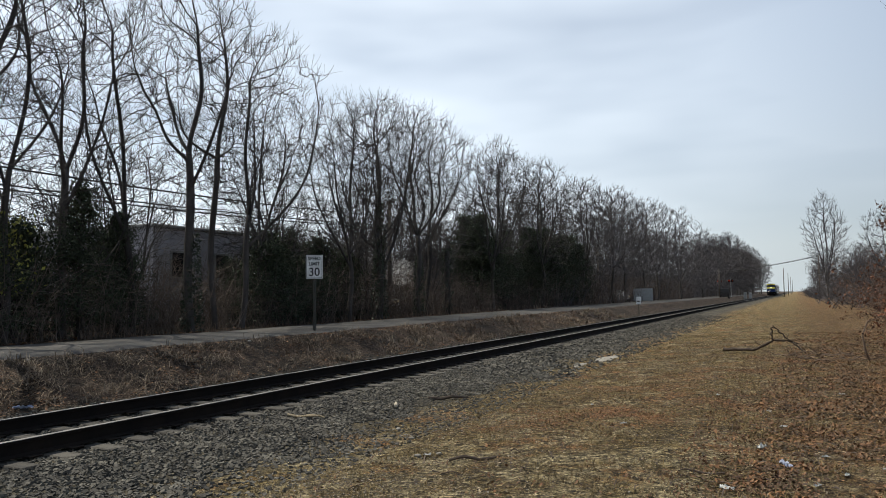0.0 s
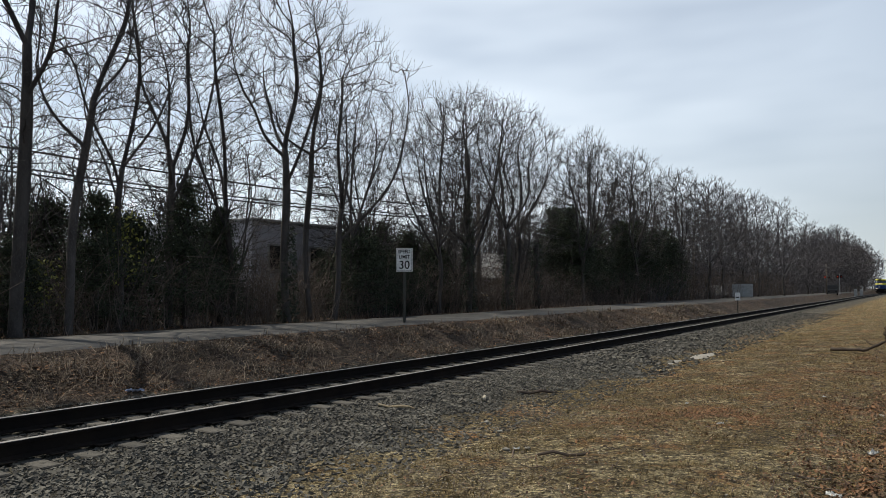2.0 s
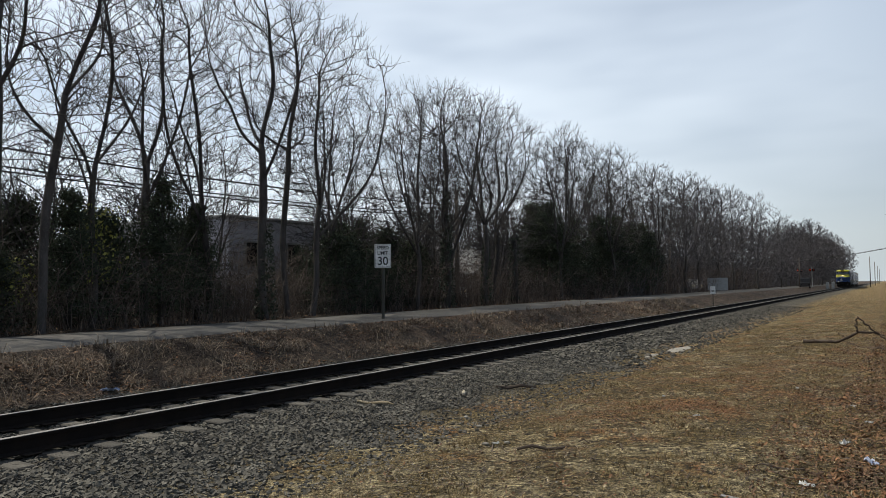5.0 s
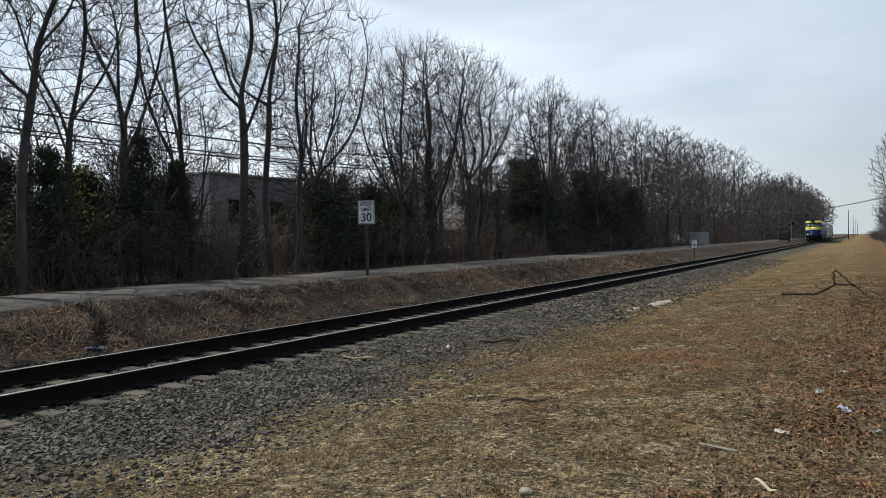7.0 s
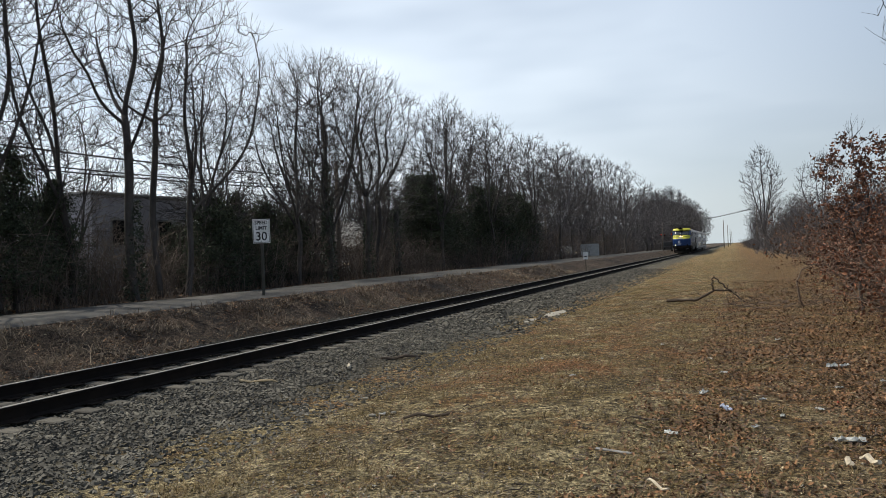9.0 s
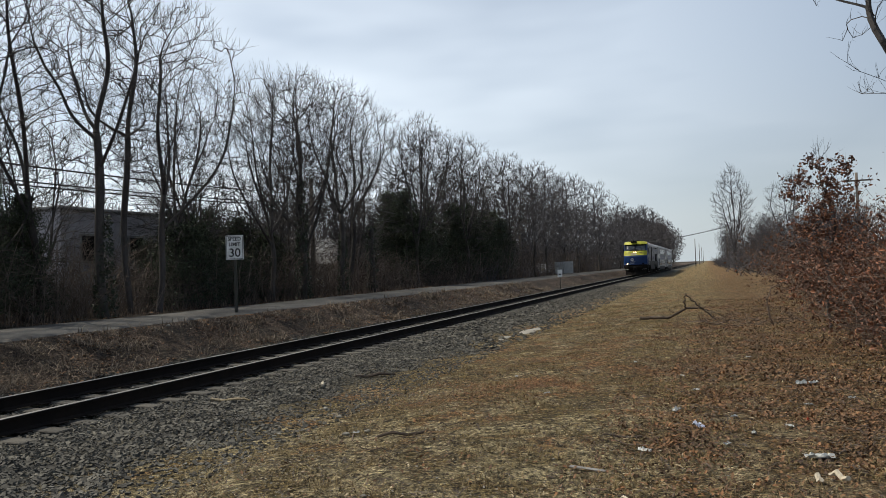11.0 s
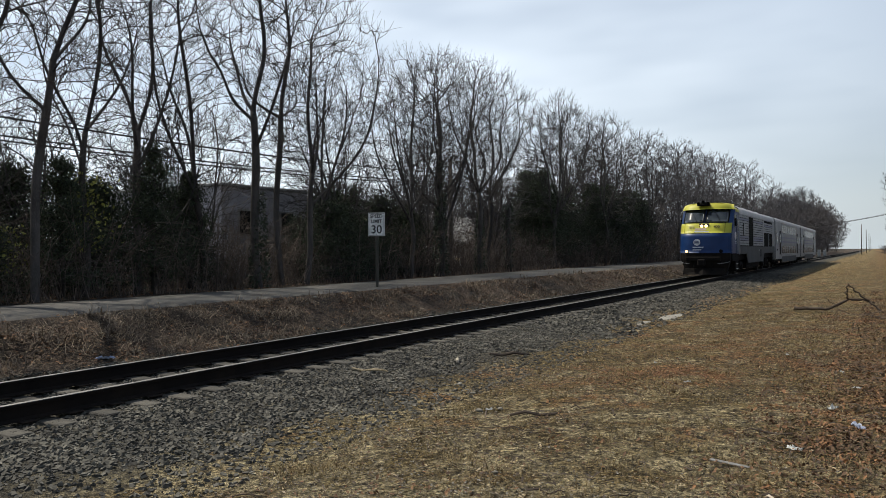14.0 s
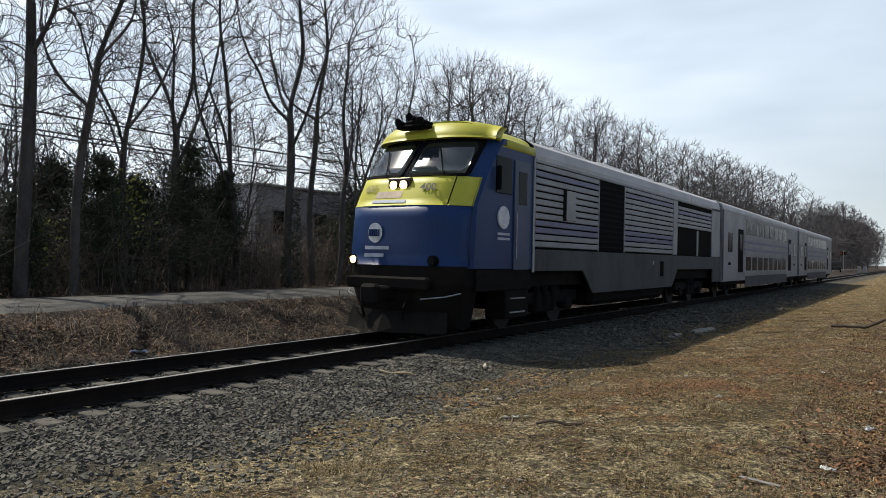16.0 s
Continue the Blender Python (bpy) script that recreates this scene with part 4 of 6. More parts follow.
def brush():
    """Tangled stems and saplings under the trees."""
    r = random.Random(31)
    s = Shape()

    def stems(n, place, height, wide):
        for k in range(n):
            x, y = place()
            h = height * r.uniform(0.35, 1.2)
            p = Vector((x, y, ground_z(x, y) - 0.05))
            d = Vector((r.gauss(0, 0.28), r.gauss(0, 0.28), 1)).normalized()
            pts, bend = [p.copy()], Vector((r.gauss(0, 0.16), r.gauss(0, 0.16), -0.03))
            for i in range(4):
                p = p + d * h / 4
                d = (d + bend).normalized()
                pts.append(p.copy())
            w = wide * r.uniform(0.5, 1.3)
            s.tube(pts, [w, w * 0.85, w * 0.65, w * 0.45, w * 0.25], 3, False)
            for j in range(4):
                q = pts[r.randint(1, 3)]
                e = (Vector((r.gauss(0, 1), r.gauss(0, 1), r.uniform(-0.1, 0.9)))).normalized() * h * r.uniform(0.15, 0.4)
                s.tube([q, q + e * 0.5 + Vector((0, 0, 0.03)), q + e], [w * 0.45, w * 0.35, w * 0.2], 3, False)

    stems(2600, lambda: (r.uniform(-23, -17.2), 3 + 55 * r.random()), 2.6, 0.012)
    stems(2000, lambda: (r.uniform(-29, -19.5), 3 + 75 * r.random()), 3.3, 0.018)
    stems(2200, lambda: (r.uniform(-46, -28), -2 + 85 * r.random()), 3.6, 0.034)
    stems(1600, lambda: (r.uniform(-21.5, -18.2), 3 + 50 * r.random()), 2.3, 0.013)
    stems(1300, lambda: (r.uniform(-24, -16.8), 55 + 90 * r.random()), 3.6, 0.022)
    tagged(new("underbrush", s.mesh("underbrush", UNDERGROWTH)), "tangled bare brown underbrush below the trees", "brush", kind="stuff")
    s = Shape()
    for k in range(520):
        y = 60 + 330 * r.random()
        side = r.random() < 0.55
        x = r.uniform(-26, -17.5) if side else r.uniform(2.4, 12) + 0.004 * y
        p = Vector((x, y, 0.1))
        for j in range(9):
            e = Vector((r.gauss(0, 0.8), r.gauss(0, 0.8), 1)).normalized() * (r.uniform(2.0, 5.5) if side and y > 110 else r.uniform(1.2, 3.4))
            q = p + Vector((r.uniform(-1, 1), r.uniform(-1, 1), 0))
            s.tube([q, q + e * 0.6, q + e + Vector((r.gauss(0, 0.4), r.gauss(0, 0.4), 0))], [0.035, 0.025, 0.012], 3, False)
            for i in range(3):
                g = q + e * r.uniform(0.4, 0.9)
                s.tube([g, g + Vector((r.gauss(0, 0.8), r.gauss(0, 0.8), r.uniform(0.2, 1.2)))], [0.016, 0.008], 3, False)
    tagged(new("far_brush", s.mesh("far_brush", HAZED_TWIG)), "brown brush along the far track", "brush", kind="stuff")


brush()


def cedar(seed, height, width, n, bare=0.12):
    r = random.Random(seed)
    trunk = Shape().tube([(0, 0, -0.1), (0.03, 0.02, height * 0.5), (0, 0, height * 0.96)], [0.13, 0.08, 0.02], 7)
    spots = []
    boughs = Shape()
    for k in range(90):
        f = r.random() ** 0.85
        z = height * (bare + (1 - bare) * f)
        reach = width * (1 - f) ** 0.7 * r.uniform(0.55, 1.05) + 0.12
        a = r.uniform(0, 6.283)
        tip = Vector((math.cos(a) * reach, math.sin(a) * reach, z + reach * r.uniform(-0.15, 0.45)))
        boughs.tube([(0, 0, z), tip * 0.5 + Vector((0, 0, z * 0.5)), tip], [0.03, 0.018, 0.006], 3, False)
        spots.append((Vector((0, 0, z)), tip))

    def place(q):
        a, b = spots[q.randrange(len(spots))]
        f = q.random() ** 0.6
        w = 0.07 + 0.10 * width * (0.4 + f * 0.4)
        p = a.lerp(b, f)
        return p.x + q.gauss(0, w), p.y + q.gauss(0, w), p.z + q.gauss(0, w * 0.8)

    return trunk, boughs, leafy(seed, int(n * 1.3), place, 0.050)


def evergreens():
    forms = [cedar(51, 5.0, 1.7, 9000, 0.06), cedar(52, 6.0, 2.1, 11000, 0.05), cedar(53, 3.2, 2.0, 7500, 0.02)]
    ms = [(a.mesh("trunk", BARK, True), b.mesh("branchwork", TWIG), c.mesh("foliage", CEDAR)) for a, b, c in forms]
    plan = [(-19.4, 56.0, 1, 1.05), (-19.5, 60.0, 1, 1.1), (-19.3, 64.0, 1, 1.05), (-19.6, 68.5, 1, 1.1), (-20.0, 73.0, 1, 1.0), (-19.2, 4.8, 0, 0.8), (-18.8, 7.0, 2, 0.8), (-18.6, 9.0, 2, 0.7), (-18.6, 11.2, 0, 0.72), (-19.6, 12.8, 2, 1.0), (-18.9, 14.3, 1, 0.74), (-19.2, 15.9, 0, 0.74), 
            (-18.6, 22.2, 2, 0.95), (-19.3, 23.6, 2, 1.0), (-19.0, 25.4, 2, 0.75), (-19.6, 46.0, 1, 1.1), (-19.6, 48.0, 2, 1.4),
            (-20.2, 52.5, 1, 1.0), (-19.6, 55.8, 1, 1.05), (-20.6, 58.5, 0, 1.1), (-21.0, 63.5, 2, 1.4), (-20.6, 24.6, 2, 1.2), (-20.9, 26.7, 1, 0.68), (-20.6, 28.4, 2, 1.15), (-20.4, 30.2, 2, 1.0), (-19.6, 26.0, 2, 0.85), (-21.2, 46.5, 1, 1.1), (-22.4, 50.0, 1, 1.15), (-22.0, 55.0, 2, 1.7), (-19.8, 61.0, 2, 1.5), (-20.6, 66.0, 1, 1.0), (-19.4, 27.4, 2, 0.6), (-22.0, 5.5, 2, 1.1), (-21.6, 8.8, 2, 1.05), (-22.4, 12.0, 2, 1.15), (-21.8, 17.6, 2, 1.0), (-22.0, 28.6, 2, 0.95), (-22.8, 25.0, 2, 0.85), (-23.2, 42.0, 2, 0.5), (-24.5, 62.0, 2, 1.4), (-23.5, 70.0, 2, 1.5)]
    for x, y, k, size in plan:
        t = thing("evergreen_shrub" if k == 2 else "cedar_tree", "dark green spreading evergreen shrub under the trees" if k == 2 else "dark green cedar with dense ragged foliage", "shrub" if k == 2 else "tree", "evergreens under the trees",
                  at=pose(x, y, ground_z(x, y), 0, 0, rng.uniform(0, 360)))
        t.scale = (size,) * 3
        for nm, me in zip(("trunk", "branchwork", "foliage"), ms[k]):
            new(nm, me).parent = t
    # ivy on trunks
    def sleeve(seed, h, rad, n):
        def place(q):
            a, z = q.uniform(0, 6.283), h * q.random()
            w = rad * (1.1 - 0.5 * z / h) * q.uniform(0.7, 1.25)
            return math.cos(a) * w, math.sin(a) * w, z
        return leafy(seed, n, place, 0.06)
    iv = [sleeve(61, 5.5, 0.33, 1500).mesh("ivy", IVY), sleeve(62, 3.2, 0.30, 900).mesh("ivy", IVY)]
    for x, y, k in ((-17.6, 29.1, 0), (-18.6, 30.6, 1), (-17.6, 17.4, 1), (-18.0, 33.8, 1)):
        o = new("ivy", iv[k])
        o.matrix_basis = pose(x, y, ground_z(x, y))
        tagged(o, "dark evergreen ivy climbing a bare tree trunk", "ivy", "ivy on trunks")
    # yellow-green bamboo-like shrub between the cedars
    for x, y, h in ((-18.7, 11.9, 3.4), (-18.9, 9.6, 1.9)):
        t = thing("leafy_shrub", "tall shrub with yellow-green leaves among the cedars", "shrub", "yellow shrubs", at=pose(x, y, ground_z(x, y)))
        s = Shape()
        for k in range(14):
            a = rng.uniform(0, 6.28)
            s.tube([(0, 0, 0), (math.cos(a) * 0.2, math.sin(a) * 0.2, h * 0.5), (math.cos(a) * 0.5, math.sin(a) * 0.5, h * rng.uniform(0.7, 1))], [0.015, 0.012, 0.005], 3, False)
        part("branchwork", s, TWIG, t)
        part("foliage", leafy(71, 420, lambda q: (q.gauss(0, 0.32), q.gauss(0, 0.32), h * q.uniform(0.35, 1.0)), 0.06), YELLOW_LEAF, t)
    # broken dark trunk standing by the path
    t = thing("dead_trunk", "dark ivy-covered stump of a broken tree", "tree trunk", at=pose(-18.0, 37.2, 0.4))
    part("stem", Shape().tube([(0, 0, -0.1), (0.03, 0, 1.8), (0, 0.03, 3.7)], [0.22, 0.18, 0.16], 9), BARK, t, smooth=True)
    part("foliage", leafy(81, 900, lambda q: (q.gauss(0, 0.17), q.gauss(0, 0.17), 3.8 * q.random()), 0.07), IVY, t)


evergreens()


def thicket():
    """Brambles and saplings with dead brown leaves on the near side of the verge."""
    r = random.Random(91)
    plan = [(3.5, 12.2, 2.1, 1.3, 800), (3.5, 14.8, 2.2, 1.3, 1000), (4.5, 16.5, 3.0, 1.6, 1500), (3.7, 18.5, 2.0, 1.3, 800), (4.4, 21.5, 2.7, 1.6, 1100), (4.0, 25.5, 2.1, 1.4, 700),
            (5.2, 28.5, 3.2, 1.8, 900), (4.7, 33.0, 2.3, 1.6, 500), (5.6, 38.0, 3.2, 1.8, 600), (5.2, 44.0, 3.0, 1.8, 400), (6.2, 51.0, 4.0, 2.2, 400), (5.6, 60.0, 3.6, 2.2, 300), (7.0, 70.0, 5.0, 2.6, 250), (6.2, 80.0, 4.6, 2.6, 200)]
    for x, y, h, w, n in plan:
        h, w, n = h * 1.15, w * 1.15, int(n * 1.5)
        t = thing("thicket_bush", "tangled bush with dead reddish-brown leaves on the verge", "bush", "bushes along the verge", at=pose(x, y, ground_z(x, y)))
        s, spots = Shape(), []
        for k in range(80 if y < 30 else 50):
            a, g = r.uniform(0, 6.28), r.random() * 1.15
            base = Vector((math.cos(a) * w * 0.5 * r.random(), math.sin(a) * w * 0.5 * r.random(), -0.05))
            d = Vector((math.cos(a) * g, math.sin(a) * g, 1.0)).normalized()
            p, pts, L = base, [base], h * r.uniform(0.6, 1.1)
            for i in range(5):
                d = (d + Vector((math.cos(a) * 0.09, math.sin(a) * 0.09, -0.10 * g)) + Vector((r.gauss(0, 0.1), r.gauss(0, 0.1), 0))).normalized()
                p = p + d * L / 5
                pts.append(p)
            s.tube(pts, [0.010, 0.009, 0.007, 0.005, 0.004, 0.002], 3, False)
            spots += pts[1:]
            for j in range(6):
                q = pts[r.randint(1, 4)]
                e = Vector((r.gauss(0, 1), r.gauss(0, 1), r.gauss(0.2, 0.6))).normalized() * h * r.uniform(0.12, 0.3)
                s.tube([q, q + e * 0.6, q + e + Vector((0, 0, -0.04))], [0.004, 0.003, 0.0015], 3, False)
                spots += [q + e * 0.6, q + e]
        part("branchwork", s, STEM, t)

        def place(q):
            c = spots[q.randrange(len(spots))]
            if c.z < h * 0.35 and q.random() < 0.6:
                c = spots[q.randrange(len(spots))]
            return c.x + q.gauss(0, 0.08), c.y + q.gauss(0, 0.08), max(c.z + q.gauss(0, 0.08), 0.02)
        part("foliage", leafy(int(y * 10), int(n * (3.0 if y < 30 else 1.6)), place, 0.037 if y < 30 else 0.05), BROWN_LEAF, t)
    # taller leafy sapling
    t = thing("oak_sapling", "young oak still holding dark brown dead leaves", "tree", at=pose(2.55, 18.2, 0.0))
    tr, cr = bare_tree(95, 4.2, 0.75, 0.3, 4, (-0.02, 0.0), 0.035, 0.35, 150, 0.003, 0.15, (0.12, 0.3), 0.5)
    part("trunk", tr, BARK, t, smooth=True)
    part("crown", cr, TWIG, t)
    pts = [Vector(v) for v in cr.v[::7] if 1.4 < v[2] < 3.9]
    def hang(q):
        c = pts[q.randrange(len(pts))]
        return c.x + q.gauss(0, 0.04), c.y + q.gauss(0, 0.04), c.z + q.gauss(0, 0.04) - 0.02
    part("foliage", leafy(96, 2600, hang, 0.042), BROWN_LEAF, t)
    # slender tree whose twigs hang over the verge
    tree_thing("tree", "slender bare tree leaning over the verge", bare_tree(97, 8.0, 1.5, 0.55, 3, (-0.24, 0.0), 0.06, 0.69, 70, 0.004, 0.22, (0.15, 0.4), 0.5), pose(4.0, 14.5, 0.0), group="trees along the verge")
    # dense evergreen hedge behind the brambles
    for x, y, h in ((6.3, 17.5, 2.9), (6.6, 21, 3.0), (7.6, 25, 3.0), (7.8, 34, 3.6), (8.4, 47, 4.4), (8.0, 62, 5.0)):
        t = thing("hedge_bush", "dark brown twiggy bush behind the brambles", "bush", "bushes along the verge", at=pose(x, y, 0.1))
        s = Shape()
        for k in range(260):
            a = r.uniform(0, 6.28)
            g = r.uniform(0.1, 1.1)
            e = Vector((math.cos(a) * g, math.sin(a) * g * 1.6, 1)).normalized() * h * r.uniform(0.5, 1.1)
            q = Vector((r.gauss(0, 0.7), r.gauss(0, 2.0), 0))
            s.tube([q, q + e * 0.6, q + e + Vector((r.gauss(0, 0.2), r.gauss(0, 0.2), 0))], [0.02, 0.013, 0.006], 3, False)
        part("branchwork", s, TWIG, t)
        part("foliage", leafy(int(y), 500, lambda q: (q.gauss(0, 1.0), q.gauss(0, 2.4), h * q.random()), 0.06), BROWN_LEAF, t)


thicket()

# ---- buildings behind the trees ----


def buildings():
    b = thing("house", "pale grey two-storey building behind the trees", "building", at=pose(-24.2, 0, 0.5))
    part("wall", Shape().block((-8, 21.7, -0.3), (0, 27.2, 4.05), 0.0), SIDING, b)
    for i in range(19):
        z = 0.03 + i * 0.21
        part("siding_board", Shape().block((0, 21.7, z), (0.03, 27.2, z + 0.19), 0.006), SIDING, b)
    part("roof", Shape().block((-8.2, 21.6, 4.06), (0.12, 27.3, 4.2), 0.03), FENCE_BOARD, b, "grey flat roof with a fascia")
    for y, z in ((22.6, 1.9), (25.2, 1.9)):
        w = part("window", Shape().block((0.03, y, z), (0.09, y + 0.95, z + 1.2), 0.01), FENCE_BOARD, b, "grey-framed window")
        part("pane", Shape().block((0.091, y + 0.08, z + 0.08), (0.098, y + 0.87, z + 1.12)), DARK_GLASS, w)
    h = thing("bungalow", "low house with a grey shingle roof behind the trees", "building", at=pose(-27.5, 0, 0.5))
    part("wall", Shape().block((-7, 47.5, -0.2), (0, 57.5, 1.9), 0), SIDING, h)
    s = Shape().add([(0.5, 47.0, 1.85), (0.5, 58.0, 1.85), (-3.5, 58.0, 4.2), (-3.5, 47.0, 4.2), (-7.5, 47, 1.85), (-7.5, 58, 1.85)], [(0, 1, 2, 3), (3, 2, 5, 4), (0, 3, 4), (1, 5, 2), (0, 4, 5, 1)])
    part("roof", s, FENCE_BOARD, h, "grey shingle roof")
    for y in (49, 52, 55):
        w = part("window", Shape().block((0.0, y, 0.6), (0.05, y + 1.1, 1.6), 0.01), WHITE_PAINT, h, "white-framed window")
        part("pane", Shape().block((0.051, y + 0.08, 0.68), (0.058, y + 1.02, 1.52)), DARK_GLASS, w)
    f = thing("board_fence", "grey weathered board fence between the trees", "fence", at=pose(-22.0, 0, 0.45))
    me = Shape().block((-0.015, 0.0, 0), (0.015, 0.19, 1.35), 0.006).mesh("board", FENCE_BOARD)
    for i in range(70):
        o = new("board", me)
        o.parent = f
        o.matrix_basis = pose(0, 31 + i * 0.2, rng.uniform(-0.03, 0.02))
    for i in range(8):
        part("post", Shape().block((-0.10, 31 + i * 2, -0.1), (-0.02, 31.1 + i * 2, 1.4), 0.01), POLE_WOOD, f)
    for x, y, hgt in ((-32, 100, 5.0), (-30, 128, 5.5)):
        g = thing("house", "grey house far behind the wood", "building", at=pose(x, y, 0.4))
        part("wall", Shape().block((-4, -5, -0.2), (4, 5, hgt * 0.6)), SIDING, g)
        part("roof", Shape().add([(4.4, -5.4, hgt * 0.58), (4.4, 5.4, hgt * 0.58), (0, 5.4, hgt), (0, -5.4, hgt), (-4.4, -5.4, hgt * 0.58), (-4.4, 5.4, hgt * 0.58)], [(0, 1, 2, 3), (3, 2, 5, 4), (0, 3, 4), (1, 5, 2), (0, 4, 5, 1)]), ROOFING, g)
        for y2 in (-3, 0.5, 3):
            w = part("window", Shape().block((4.0, y2, 0.9), (4.06, y2 + 1, 2.1)), WHITE_PAINT, g)
            part("pane", Shape().block((4.061, y2 + 0.1, 1.0), (4.068, y2 + 0.9, 2.0)), DARK_GLASS, w)


buildings()


def car(name, label, paint, at, length=4.6, high=1.5, boxy=False, lens=None):
    c = thing(name, label, "car", at=at)
    w = 0.9
    if boxy:
        body = Shape().block((-w, -length / 2, 0.35), (w, length / 2, 1.15), 0.08)
        body.block((-w + 0.06, -length * 0.1, 1.13), (w - 0.06, length / 2, high), 0.1)
    else:
        prof = [(-length / 2, 0.3), (length / 2, 0.3), (length / 2, 0.8), (length * 0.42, 0.95), (length * 0.22, high), (-length * 0.12, high), (-length * 0.27, 0.95), (-length / 2, 0.8)]
        body = Shape()
        m = len(prof)
        body.add([(-w, y, z) for y, z in prof] + [(w, y, z) for y, z in prof], [(i, m + i, m + (i + 1) % m, (i + 1) % m) for i in range(m)] + [tuple(range(m)), tuple(range(2 * m - 1, m - 1, -1))])
    part("body", body, paint, c)
    for sx in (-1, 1):
        part("side_window", Shape().block((sx * (w + 0.004) - 0.006, -length * 0.08, 0.98), (sx * (w + 0.004) + 0.006, length * 0.22, high - 0.1)), DARK_GLASS, c)
        for sy in (-0.32, 0.32):
            wh = part("wheel", Shape().tube([(sx * (w - 0.2), sy * length, 0.33), (sx * (w + 0.02), sy * length, 0.33)], 0.33, 16), BLACK_METAL, c, "black tyre")
            part("rim", Shape().tube([(sx * (w + 0.02), sy * length, 0.33), (sx * (w + 0.035), sy * length, 0.33)], 0.2, 12), GALVANISED, wh)
        part("headlamp", Shape().block((sx * 0.62 - 0.16, -length / 2 - 0.015, 0.62), (sx * 0.62 + 0.16, -length / 2 + 0.02, 0.76), 0.01), lens or LAMP_DIM, c)
    return c


car("parked_car", "white parked car glimpsed behind the trees", CAR_WHITE, pose(-23.6, 37.2, 0.5, 0, 0, 70))
car("waiting_truck", "dark truck waiting at the level crossing", TRUCK_BLACK, pose(-13.2, 157, 0.25, 0, 0, 5), 5.2, 2.0, True, DARK_GLASS)
car("parked_car", "pale parked car beside the driveway", CAR_WHITE, pose(-21.5, 96, 0.45, 0, 0, 40))

# ---- signs, poles and wires ----


def text_mesh(body, size, name):
    cu = bpy.data.curves.new(name, "FONT")
    cu.body, cu.size, cu.align_x, cu.align_y, cu.extrude, cu.offset = body, size, "CENTER", "CENTER", 0.001, 0.004
    o = bpy.data.objects.new(name, cu)
    scene.collection.objects.link(o)
    me = bpy.data.meshes.new_from_object(o.evaluated_get(bpy.context.evaluated_depsgraph_get()))
    bpy.data.objects.remove(o)
    return me


def lettering(name, body, size, mat, parent, m):
    me = text_mesh(body, size, name)
    me.materials.clear()
    me.materials.append(mat)
    o = new(name, me)
    o.parent = parent
    o.matrix_basis = m
    return o


def speed_sign():
    s = thing("speed_limit_sign", "white speed limit sign with black lettering on a dark post", "road sign", at=pose(-13.9, 18.95, 0.43, 0, 0, 18))
    part("post", Shape().block((-0.045, 0.0, -0.1), (0.045, 0.05, 1.75), 0.006).block((-0.03, 0.0, 1.7), (0.03, 0.03, 2.4), 0.006), POST_STEEL, s)
    plate = part("plate", Shape().block((-0.28, -0.012, 1.715), (0.28, -0.004, 2.475), 0.003), WHITE_PAINT, s, "white metal sign plate")
    rim = Shape()
    for a, b in (((-0.262, 1.733), (0.262, 1.747)), ((-0.262, 2.443), (0.262, 2.457)), ((-0.262, 1.747), (-0.249, 2.443)), ((0.249, 1.747), (0.262, 2.443))):
        rim.block((a[0], -0.0145, a[1]), (b[0], -0.012, b[1]))
    part("border", rim, BLACK_PAINT, plate, "thin black border")
    for word, z, size in (("SPEED", 2.36, 0.155), ("LIMIT", 2.19, 0.155), ("30", 1.92, 0.38)):
        lettering("lettering", word, size, BLACK_PAINT, plate, pose(0, -0.0145, z, 90))
    for z in (1.77, 2.42):
        part("bolt", Shape().tube([(0, -0.012, z), (0, -0.019, z)], 0.012, 8), GALVANISED, s)


speed_sign()


def small_sign():
    s = thing("marker_sign", "small white marker plate on a short post by the track", "sign", at=pose(-10.5, 54.2, -0.2, 0, 0, 10))
    part("post", Shape().block((-0.03, 0, -0.1), (0.03, 0.05, 1.5), 0.005), POST_STEEL, s)
    p = part("plate", Shape().block((-0.17, -0.015, 0.95), (0.17, 0.0, 1.5), 0.004), WHITE_PAINT, s, "white marker plate")
    part("dark_bar", Shape().block((-0.10, -0.0185, 1.12), (0.10, -0.015, 1.2)), BLACK_PAINT, p)
    c = thing("white_board", "white board panel standing beside the path", "panel", at=pose(-16.9, 90, 0.35, 0, 0, 12))
    part("panel", Shape().block((-1.15, -0.04, 0.25), (1.15, 0.04, 1.75), 0.01), GALVANISED, c, "pale panel")
    for x in (-0.95, 0.95):
        part("leg", Shape().block((x - 0.05, -0.03, -0.1), (x + 0.05, 0.03, 0.3), 0.006), POLE_WOOD, c)


small_sign()


def utility_pole(x, y, h, arm=True, base=-0.1):
    p = thing("utility_pole", "weathered wooden utility pole beside the railway", "pole", "utility poles", at=pose(x, y, base))
    part("pole", Shape().tube([(0, 0, -0.2), (0, 0, h)], [0.15, 0.10], 10), POLE_WOOD, p, smooth=True)
    if arm:
        part("crossarm", Shape().block((-1.0, -0.06, h - 0.7), (1.0, 0.06, h - 0.58), 0.01), POLE_WOOD, p)
        for x2 in (-0.9, -0.4, 0.4, 0.9):
            part("insulator", Shape().tube([(x2, 0, h - 0.58), (x2, 0, h - 0.44)], [0.04, 0.03], 8), GALVANISED, p)


